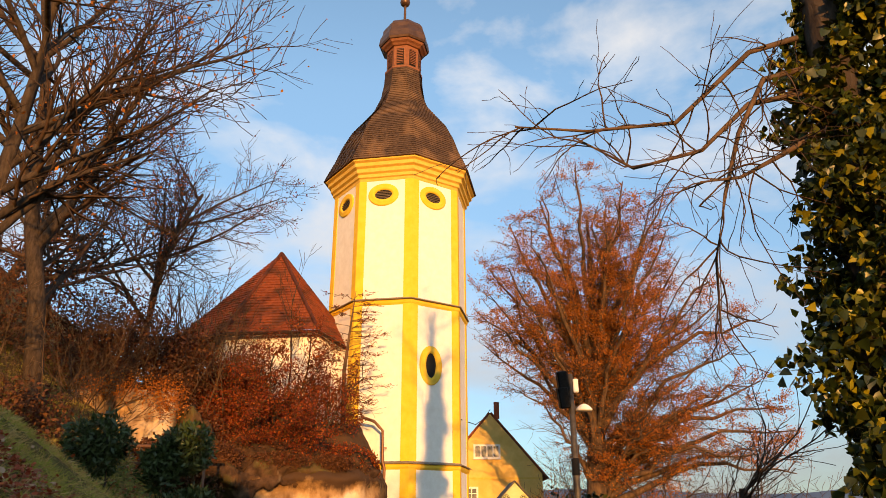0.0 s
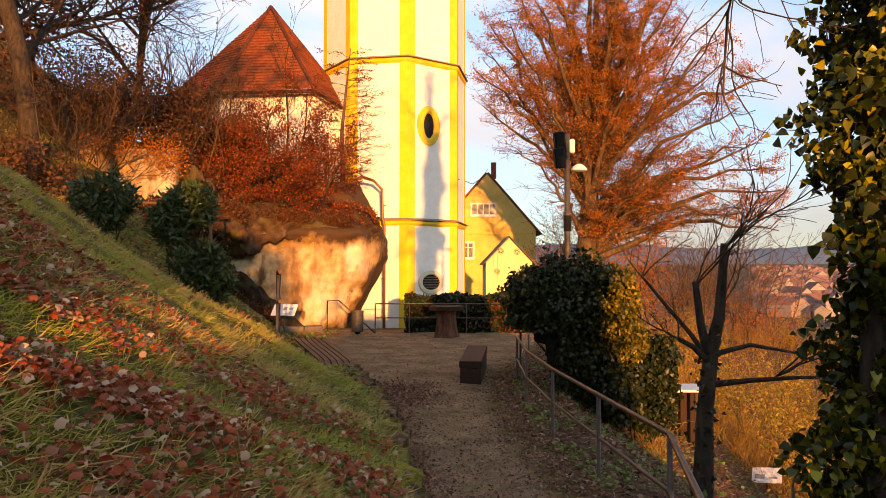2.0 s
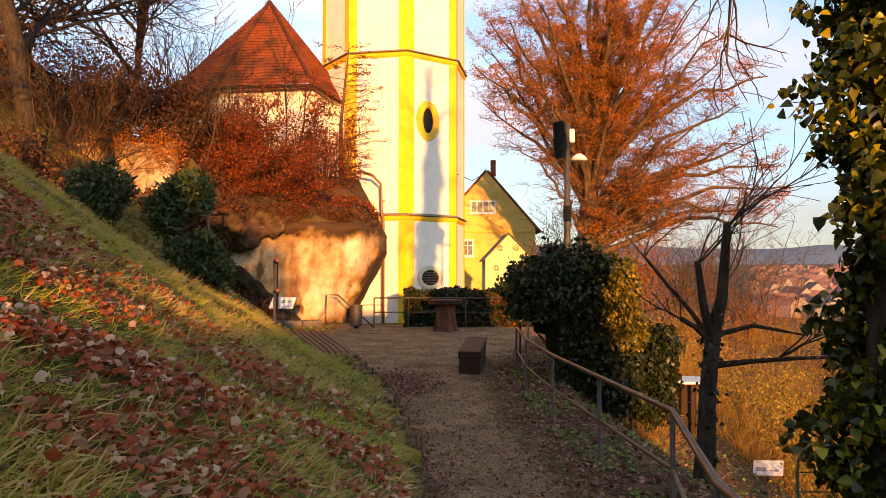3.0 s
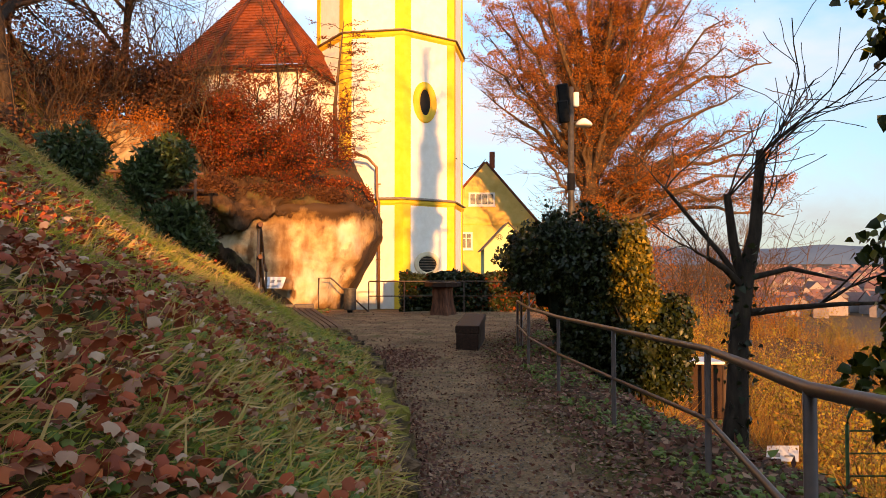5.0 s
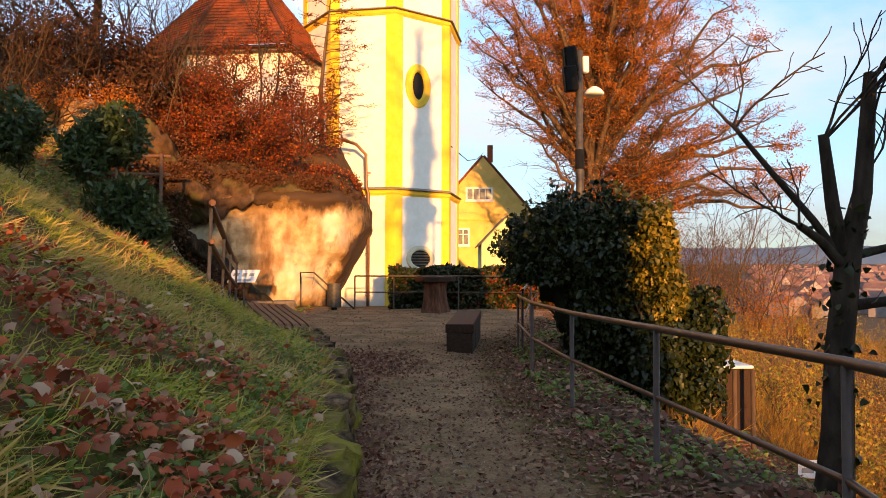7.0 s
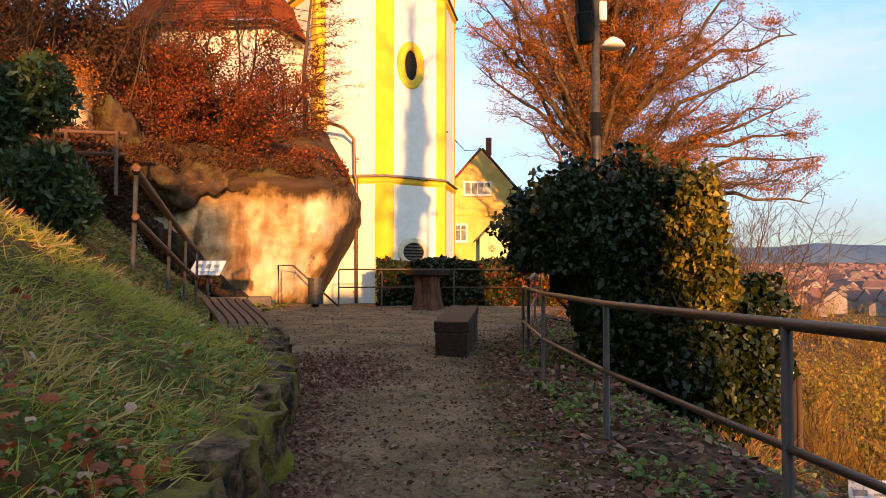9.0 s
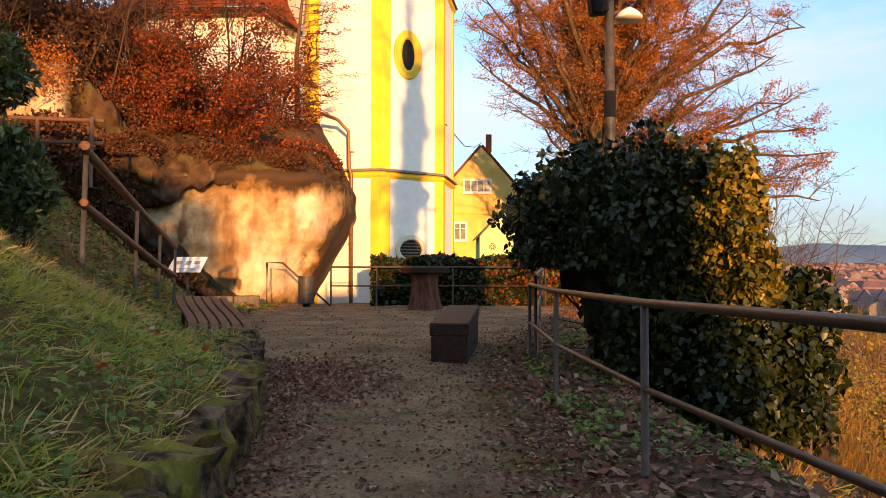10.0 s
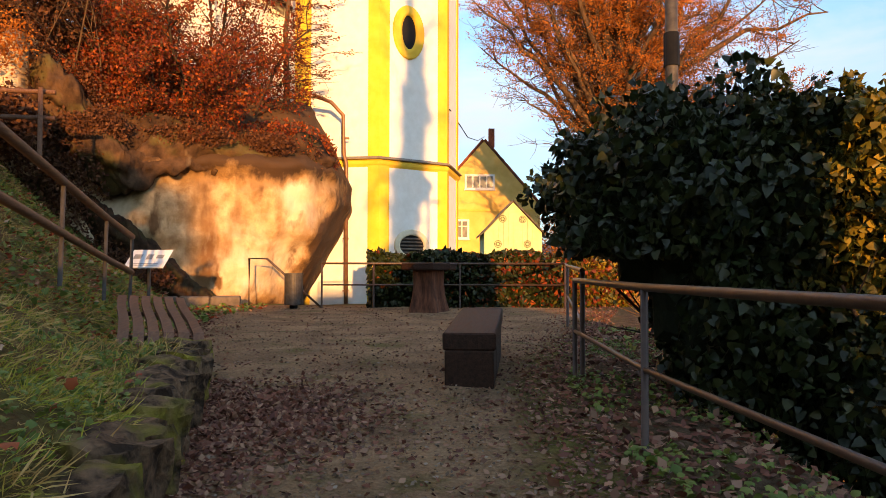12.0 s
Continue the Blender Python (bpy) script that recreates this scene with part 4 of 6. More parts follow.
railing("path_railing", "brown weathered tubular steel railing along the path", [(0.75, -1.6, 0.75), (1.12, 1.2, 0.48), (1.47, 3.9, 0.25), (2.12, 6.65, 0.09), (1.97, 8.95, 0.05), (1.8, 11.5, 0.01), (1.70, 14.15, 0.0), (1.81, 17.0, 0.0)])
railing("yard_railing", "slim steel railing round the yard before the hedge", [(1.9, 17.05, 0.05), (2.75, 22.5, 0.12), (3.7, 28.0, 0.2), (1.0, 28.05, 0.2), (-1.22, 28.05, 0.2), (-2.55, 28.05, 0.2)], 1.1, r=0.028)
sr = thing("stair_handrail", "bent steel handrail going down beside the bin", "handrail")
tube("rail", [(-4.4, 28.0, 0.0), (-4.4, 28.0, 1.42), (-3.95, 28.0, 1.42), (-2.5, 28.0, 0.12)], 0.03, M_STEEL, sr, 8)
sh = thing("steps_handrail", "brown round timber handrail on steel posts up the steps", "handrail")
tops = [Vector(p) for p in ((-3.3, 14.9, 2.6), (-3.38, 15.1, 2.57), (-4.09, 18.2, 2.2), (-4.62, 20.5, 1.93), (-4.95, 22.2, 1.72))]
tube("handrail", tops, 0.055, M_SLAT, sh, 10)
tube("lower_board", [p - Vector((0, 0, 0.62)) for p in tops], 0.05, M_SLAT, sh, 6)
for p in tops[1:]:
    tube("post", [(p.x - 0.03, p.y, p.z - 1.25), (p.x, p.y, p.z)], 0.03, M_GALV, sh, 8)
uh = thing("upper_handrail", "reddish timber rail before the sandstone wall", "handrail")
for z in (4.85, 4.3):
    tube("rail", [(-11.0, 24.2, z + 0.05), (-7.6, 24.6, z)], 0.05, M_SLAT, uh, 8)
for x in (-10.4, -9.1, -7.8):
    tube("post", [(x, 24.4, 3.2), (x, 24.4, 4.9)], 0.05, M_SLAT, uh, 8)


# ---- yard furniture ----
def build_block_bench():
    t = thing("bench", "dark solid timber block bench without backrest", "bench", (0.83, 17.6, 0.06), -7)
    t.matrix_world = pose(0.83, 17.6, 0.06, 3.0, 0, -7)
    z0 = 0.0
    bm = bmesh.new()
    bm_box(bm, (0, 0, z0 + 0.47), (0.51, 2.3, 0.17), None, 0.015)
    part("seat", bm, M_BENCH, t, "thick dark timber seat beam")
    for y in (-0.78, 0.0, 0.78):
        bm = bmesh.new()
        bm_box(bm, (0, y, z0 + 0.16), (0.47, 0.75, 0.45), None, 0.012)
        part("support", bm, M_BENCH, t)
    return t


build_block_bench()


def build_stump_table():
    t = thing("stump_table", "round-topped table on carved reddish tree trunk", "table", (0.2, 26.5, 0.13))
    rings = []
    for z, r in ((0, 0.45), (0.1, 0.43), (0.4, 0.36), (0.7, 0.33), (0.95, 0.35), (1.0, 0.35)):
        rings.append([Vector((r * (1 + 0.13 * math.cos(5 * a + z) + 0.05 * math.sin(9 * a)) * math.cos(a), r * (1 + 0.13 * math.cos(5 * a + z) + 0.05 * math.sin(9 * a)) * math.sin(a), z)) for a in np.linspace(0, 2 * math.pi, 40, endpoint=False)])
    V, Fc = ring_stack(rings)
    mesh_object("trunk", V, Fc, M_STUMP, t, "carved red-brown trunk foot", True)
    rings = []
    for z, r in ((1.0, 0.62), (1.02, 0.66), (1.15, 0.67), (1.17, 0.64)):
        rings.append([Vector((r * math.cos(a), r * math.sin(a), z)) for a in np.linspace(0, 2 * math.pi, 9, endpoint=False)])
    V, Fc = ring_stack(rings)
    mesh_object("tabletop", V, Fc, M_BENCH, t, "dark polygonal plank top")
    return t


build_stump_table()


def build_bin():
    t = thing("litter_bin", "grey steel cylindrical litter bin on short foot", "bin", (-3.2, 27.7, 0.15))
    V, Fc = ring_stack([[(r * math.cos(a), r * math.sin(a), z) for a in np.linspace(0, 2 * math.pi, 28, endpoint=False)] for r, z in ((0.21, 0.1), (0.23, 0.12), (0.23, 0.85), (0.24, 0.86), (0.24, 0.9), (0.21, 0.9), (0.2, 0.3))], True, True)
    mesh_object("drum", V, Fc, M_GALV, t, smooth=False)
    tube("foot", [(0, 0, -0.05), (0, 0, 0.12)], 0.1, M_BLACK, t, 10)
    return t


build_bin()


def build_slat_lounger():
    t = thing("slatted_bench", "curved brown slatted timber bench at the foot of the bank", "bench")
    spine = [Vector(p) for p in ((-2.36, 16.75, 0.36), (-2.45, 17.0, 0.47), (-2.75, 17.7, 0.55), (-3.08, 18.4, 0.63), (-3.3, 18.9, 0.69), (-3.5, 19.4, 0.74))]
    side = Vector((0.96, 0.25, -0.06)).normalized()
    for i in range(6):
        off = side * (-0.36 + 0.145 * i)
        V, Fc = [], []
        for k, p in enumerate(spine):
            c = p + off
            for sx, sz in ((-0.053, 0.0), (0.053, 0.0), (0.053, 0.045), (-0.053, 0.045)):
                V.append(c + side * sx + Vector((0, 0, sz)))
        for k in range(len(spine) - 1):
            for j in range(4):
                j2 = (j + 1) % 4
                Fc.append((4 * k + j, 4 * k + j2, 4 * k + 4 + j2, 4 * k + 4 + j))
        e = 4 * (len(spine) - 1)
        Fc += [(0, 1, 2, 3), (e, e + 1, e + 2, e + 3)]
        mesh_object("slat", V, Fc, M_SLAT, t)
    for q in (1, 3):
        p = spine[q]
        a, b = p - side * 0.34, p + side * 0.34
        tube("cross_bar", [a - Vector((0, 0, 0.03)), b - Vector((0, 0, 0.03))], 0.03, M_STEEL, t, 6)
        for e in (a, b):
            tube("leg", [e - Vector((0, 0, 0.03)), (e.x, e.y, ground_z(e.x, e.y) - 0.1)], 0.03, M_STEEL, t, 6)
    return t


build_slat_lounger()


def build_info_sign():
    t = thing("information_board", "white tilted information board on a grey post", "sign", (-4.98, 23.0, 0.0), -8)
    rot = Euler((radians(42), 0, 0)).to_matrix()
    bm = bmesh.new()
    bm_box(bm, (0, 0, 1.34), (0.78, 0.5, 0.025), rot, 0.004)
    part("panel", bm, M_SIGN, t, "white printed panel")
    for x, v, w, h in ((-0.22, 0.05, 0.16, 0.12), (0.02, 0.04, 0.12, 0.14), (0.22, 0.05, 0.14, 0.1), (0, -0.15, 0.5, 0.012), (0, -0.19, 0.5, 0.012)):
        bm = bmesh.new()
        bm_box(bm, Vector((0, 0, 1.34)) + rot @ Vector((x, v, 0.017)), (w, h, 0.004), rot)
        part("print", bm, M_INK, t)
    tube("post", [(0, 0.03, 0.4), (0, 0.03, 1.33)], 0.03, M_GALV, t, 8)
    return t


build_info_sign()


def build_mast():
    t = thing("lamp_mast", "tall grey steel mast with floodlights and lamp", "mast", (3.2, 18.1, 0))
    gz = ground_z(3.2, 18.1) - 0.2
    tube("pole", [(0, 0, gz), (0, 0, 3.2), (0, 0, 6.05)], [0.09, 0.08, 0.065], M_GALV, t, 12)
    tube("collar", [(0, 0, 3.6), (0, 0, 4.0)], [0.095, 0.095], M_BLACK, t, 12)
    for z, tilt in ((5.85, 12), (5.45, 8)):
        bm = bmesh.new()
        bm_box(bm, (-0.2, -0.05, z), (0.26, 0.3, 0.52), Euler((radians(tilt), radians(-8), 0)).to_matrix(), 0.03)
        part("floodlight", bm, M_BLACK, t, "black floodlight housing")
        tube("bracket", [(0, 0, z - 0.1), (-0.2, 0, z - 0.1)], 0.025, M_BLACK, t, 6)
    bm = bmesh.new()
    bm_box(bm, (0.12, -0.02, 5.75), (0.13, 0.12, 0.34), None, 0.02)
    part("control_box", bm, M_FRAMEWHITE, t, "small white box")
    tube("arm", [(0, 0, 5.2), (0.25, 0, 5.24)], 0.025, M_GALV, t, 6)
    V, Fc = ring_stack([[(0.3 + r * math.cos(a), r * math.sin(a), z) for a in np.linspace(0, 2 * math.pi, 18, endpoint=False)] for r, z in ((0.06, 5.3), (0.15, 5.24), (0.21, 5.16), (0.19, 5.13))])
    mesh_object("lamp_head", V, Fc, M_FRAMEWHITE, t, "pale round lamp head", True)
    return t


build_mast()


# ---- plants ----
def grow(base, direction, length, radius, rules, up=0.15, wob=0.18, seed=1):
    """A branching skeleton: one list of (points, radii) per level. rules per level: (children, ratio, angle, first, segments)."""
    rnd = random.Random(seed)
    levels = [[] for _ in range(len(rules) + 1)]

    def go(p, d, L, r, lv):
        seg = 7 if lv == 0 else (5 if lv < 3 else 3)
        pts, rad = [p.copy()], [r]
        dd = d.normalized()
        for i in range(seg):
            dd = (dd + Vector((rnd.gauss(0, wob), rnd.gauss(0, wob), rnd.gauss(0, wob * 0.7) + up * (0.5 if lv else 0.2)))).normalized()
            p = p + dd * (L / seg)
            pts.append(p.copy())
            rad.append(r * (1 - 0.8 * (i + 1) / seg) if lv else r * (1 - 0.6 * (i + 1) / seg))
        levels[lv].append((pts, rad))
        if lv < len(rules):
            n, ratio, ang, first = rules[lv]
            for k in range(n):
                f = first + (1 - first) * (k + rnd.random() * 0.8) / n
                x = f * seg
                i = min(int(x), seg - 1)
                q = pts[i].lerp(pts[i + 1], x - i)
                dloc = (pts[i + 1] - pts[i]).normalized()
                s = dloc.cross(Vector((rnd.gauss(0, 1), rnd.gauss(0, 1), rnd.gauss(0, 1)))).normalized()
                a = radians(ang * rnd.uniform(0.7, 1.3))
                cd = dloc * math.cos(a) + s * math.sin(a)
                go(q, cd, L * ratio * rnd.uniform(0.7, 1.2) * (1.15 - 0.5 * f), max(rad[i] * 0.62, 0.004), lv + 1)

    go(Vector(base), Vector(direction), length, radius, 0)
    return levels


def limbs(name, levels, sides, mat, parent, label="", thick=1.0, least=0.0):
    V, Fc = [], []
    for pts, rad in levels:
        a, b = tube_data(pts, [max(r * thick, least) for r in rad], sides, False)
        o = len(V)
        V += a
        Fc += [tuple(i + o for i in f) for f in b]
    ob = mesh_object(name, V, Fc, mat, parent, label, True)
    return tagged(ob, kind="stuff") if name in ("branchwork", "twig_cover", "shoot_cover") else ob


def spots_along(levels, per, jitter):
    out = []
    for pts, rad in levels:
        for _ in range(per):
            i = int(rng.integers(0, len(pts) - 1))
            p = pts[i].lerp(pts[i + 1], float(rng.random()))
            out.append((p.x + rng.normal(0, jitter), p.y + rng.normal(0, jitter), p.z + rng.normal(0, jitter)))
    return np.array(out)


def arc(a, b, lift, seg, wob, rnd):
    """Points of a bough from a to b, arched upwards and a little crooked."""
    c = a.lerp(b, 0.45) + Vector((0, 0, lift))
    out = []
    for i in range(seg + 1):
        f = i / seg
        p = a * ((1 - f) ** 2) + c * (2 * f * (1 - f)) + b * (f * f)
        k = wob * min(1.0, 4 * f) * (1 if i < seg else 0.4)
        out.append(p + Vector((rnd.gauss(0, k), rnd.gauss(0, k), rnd.gauss(0, k))))
    return out


def build_beech():
    t = thing("beech_tree", "large beech with rusty autumn leaves and bare limbs", "tree")
    rnd = random.Random(19)
    x0, y0 = 10.5, 52.0
    gz = ground_z(x0, y0)
    axis_pts = [Vector(p) for p in ((x0, y0, gz - 0.4), (x0, y0, gz + 1), (x0 + 0.05, y0, 4), (x0 + 0.3, y0, 8), (x0 + 0.5, y0, 13), (x0 + 0.9, y0, 19), (x0 + 0.8, y0, 25))]
    tube("trunk", axis_pts, [1.15, 0.85, 0.72, 0.6, 0.42, 0.24, 0.08], M_BARKWARM, t, 14)
    # crown lobes: centre, radii, boughs, leaves on each twig
    lobes = [((10.6, 52, 20.6), (8.6, 7.0, 9.6), 24, 19), ((5.6, 52, 16.2), (4.5, 5.0, 5.6), 9, 14), ((19.3, 52, 14.5), (5.0, 5.0, 6.6), 10, 15), ((18.4, 50.5, 7.5), (6.4, 4.0, 4.8), 12, 16), ((14.6, 52, 23.5), (4.2, 4.5, 5.2), 7, 15), ((11.5, 49.5, 9.5), (6.5, 3.0, 5.0), 8, 2)]
    twigs, leaves = [], []
    for c, r, count, per in lobes:
        c, r = Vector(c), Vector(r)

        def within(p, k):
            q = p - c
            return (q.x / r.x) ** 2 + (q.y / r.y) ** 2 + (q.z / r.z) ** 2 < k * k
        for i in range(count):
            a = 2.4 * i + rnd.uniform(-0.4, 0.4)
            h = -0.55 + 1.5 * (i + 0.5) / count
            w = math.sqrt(max(0.03, 1 - h * h))
            end = c + Vector((r.x * w * math.cos(a), r.y * w * math.sin(a), r.z * h)) * rnd.uniform(0.72, 0.98)
            z0 = min(max(2.8 + 0.42 * (end.z - 5) + rnd.uniform(-1.2, 1.2), 2.6), 17)
            root = Vector((float(np.interp(z0, [p.z for p in axis_pts], [p.x for p in axis_pts])), y0, z0))
            flat_way = math.hypot(end.x - root.x, end.y - root.y)
            bough = arc(root, end, rnd.uniform(0.0, 0.32) * flat_way, 9, 0.2, rnd)
            L = (end - root).length
            r0 = 0.06 + 0.017 * L
            limbs("limb", [(bough, [r0 * (1 - 0.88 * k / 9) for k in range(10)])], 7, M_BARKWARM, t)
            for j in range(16):
                f = 0.2 + 0.8 * (j + rnd.random()) / 16
                k = min(int(f * 9), 8)
                p = bough[k].lerp(bough[k + 1], f * 9 - k)
                for _ in range(8):
                    d = Vector((rnd.gauss(0, 1), rnd.gauss(0, 1), rnd.gauss(0.12, 0.55))) + (end - root).normalized() * 0.5
                    q = p + d.normalized() * rnd.uniform(1.3, 3.8)
                    if within(q, 1.06) or f < 0.5:
                        break
                side = arc(p, q, 0.2, 4, 0.1, rnd)
                twigs.append((side, [0.045, 0.033, 0.024, 0.016, 0.01]))
                dense = max(0.0, rnd.uniform(-0.7, 2.5))
                for m in range(10):
                    f2 = rnd.uniform(0.15, 1.0)
                    k2 = min(int(f2 * 4), 3)
                    p2 = side[k2].lerp(side[k2 + 1], f2 * 4 - k2)
                    q2 = p2 + (Vector((rnd.gauss(0, 1), rnd.gauss(0, 1), rnd.gauss(0.1, 0.5))) + d.normalized() * 0.6).normalized() * rnd.uniform(0.5, 1.5)
                    spray = arc(p2, q2, -0.08, 2, 0.05, rnd)
                    twigs.append((spray, [0.014, 0.012, 0.008]))
                    for _ in range(int(1.1 * per * dense)):
                        g = spray[0].lerp(q2, rnd.uniform(0.15, 1.1))
                        leaves.append((g.x + rnd.gauss(0, 0.16), g.y + rnd.gauss(0, 0.16), g.z + rnd.gauss(0, 0.12)))
    tagged(limbs("twig_cover", twigs, 3, M_BARKWARM, t), kind="stuff")
    leaf_cloud("crown", leaves, 0.115, L_BEECH, t, "rusty brown leaves", droop=0.3)
    return t


build_beech()


def ellipsoid_shell(c, r, n, lo=0.82, hi=1.04, lump=0.16):
    d = rng.normal(size=(n, 3))
    d /= np.linalg.norm(d, axis=1)[:, None]
    k = rng.uniform(lo, hi, n) + lump * np.sin(5 * d[:, 0] + 3 * d[:, 2]) * np.cos(4 * d[:, 1] - 2 * d[:, 2])
    return np.asarray(c) + d * k[:, None] * np.asarray(r)


def build_bush(name, label, blobs, per, size, mat, shape="long", stems=5, core=0.72, droop=0.6):
    t = thing(name, label, "bush")
    pts = []
    for c, r in blobs:
        n = int(per * (r[0] * r[1] + r[1] * r[2] + r[0] * r[2]) / 3)
        Q = np.vstack([ellipsoid_shell(c, r, n), ellipsoid_shell(c, r, n // 2, 0.45, 0.85)])
        swell = np.array([noise.noise(Vector(q) * 1.9) + 0.6 * noise.noise(Vector(q) * 4.3) for q in Q])
        pts.append(np.array(c) + (Q - np.array(c)) * (1 + 0.32 * swell - 0.03)[:, None])
    P = np.vstack(pts)
    P = P[P[:, 2] > height(P[:, 0], P[:, 1]) - 0.02]
    P = P[~((P[:, 0] < 2.5) & (P[:, 0] > 1.0) & (P[:, 2] < 1.3))]
    leaf_cloud("foliage", P, size, mat, t, shape=shape, droop=droop)
    # Opaque dark lumps that paint shade behind the outer leaves.
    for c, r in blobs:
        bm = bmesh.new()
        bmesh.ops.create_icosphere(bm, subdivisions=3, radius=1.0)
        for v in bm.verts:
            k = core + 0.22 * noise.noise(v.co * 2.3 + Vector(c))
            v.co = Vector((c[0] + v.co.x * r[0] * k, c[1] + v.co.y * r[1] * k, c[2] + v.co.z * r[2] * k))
        part("shade_core", bm, M_INNER, t)
    c0 = np.mean([b[0] for b in blobs], axis=0)
    gz = ground_z(c0[0], c0[1])
    sk = []
    for i, (c, r) in enumerate(blobs * max(1, stems // len(blobs))):
        lv = grow((c0[0] + random.uniform(-0.3, 0.3), c0[1] + random.uniform(-0.3, 0.3), gz - 0.1), Vector(c) - Vector((c0[0], c0[1], gz - 0.3)), 0.75 * (Vector(c) - Vector((c0[0], c0[1], gz))).length + 0.1, 0.035, [(6, 0.35, 40, 0.3)], 0.05, 0.07, 90 + i)
        sk += lv[0] + lv[1]
    limbs("branchwork", sk, 5, M_BARK, t)
    return t


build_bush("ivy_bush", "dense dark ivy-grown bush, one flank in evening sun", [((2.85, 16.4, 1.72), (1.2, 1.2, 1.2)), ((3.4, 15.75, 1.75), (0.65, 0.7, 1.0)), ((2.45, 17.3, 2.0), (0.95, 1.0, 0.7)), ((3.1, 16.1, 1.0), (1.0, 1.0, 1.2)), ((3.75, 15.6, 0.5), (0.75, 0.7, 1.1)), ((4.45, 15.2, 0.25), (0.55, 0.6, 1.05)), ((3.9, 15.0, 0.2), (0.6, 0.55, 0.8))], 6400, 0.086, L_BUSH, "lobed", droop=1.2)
# The bush's sunlit flank: same ivy, evening gold painted into the leaves.
build_bush("sun_gold_bush", "ivy bush flank, evening sun put into its gold leaf colour", [((3.84, 15.15, 1.8), (0.36, 0.45, 0.92)), ((3.95, 15.0, 1.1), (0.34, 0.42, 0.6))], 13000, 0.075, L_BUSHGOLD, "lobed", droop=0.9)


def build_hedge():
    t = thing("hedge", "clipped ivy hedge behind the yard railing, reddish at one end", "hedge")
    n = 16000
    x = rng.uniform(-1.4, 5.6, n)
    side = rng.random(n)
    y = np.where(side < 0.55, 28.45 + rng.normal(0, 0.06, n), rng.uniform(28.45, 29.9, n))
    z = np.where(side < 0.55, rng.uniform(0.05, 1.5, n), 1.5 + rng.normal(0, 0.05, n)) + 0.06 * np.sin(3 * x)
    P = np.stack([x, y, z], -1)
    red = rng.random(n) < np.clip((x - 0.6) / 6.0, 0.04, 0.32)
    # Gold share grows to the right: that end's sunlight as leaf colour.
    gold = ~red & (rng.random(n) < np.clip((x - 3.4) / 1.2, 0, 0.8))
    leaf_cloud("foliage", P[~red & ~gold], 0.12, L_BUSH, t, shape="lobed", droop=0.5)
    leaf_cloud("golden_foliage", P[gold], 0.11, L_BUSHGOLD, t, "leaves coloured gold for the sunlit end", shape="lobed", droop=0.5)
    leaf_cloud("red_foliage", P[red], 0.11, L_RED, t, "reddish leaves", shape="lobed", droop=0.5)
    bm = bmesh.new()
    bm_box(bm, (2.1, 29.2, 0.7), (6.8, 1.2, 1.4), None, 0.1)
    part("core", bm, M_BARK, t)
    return t


build_hedge()


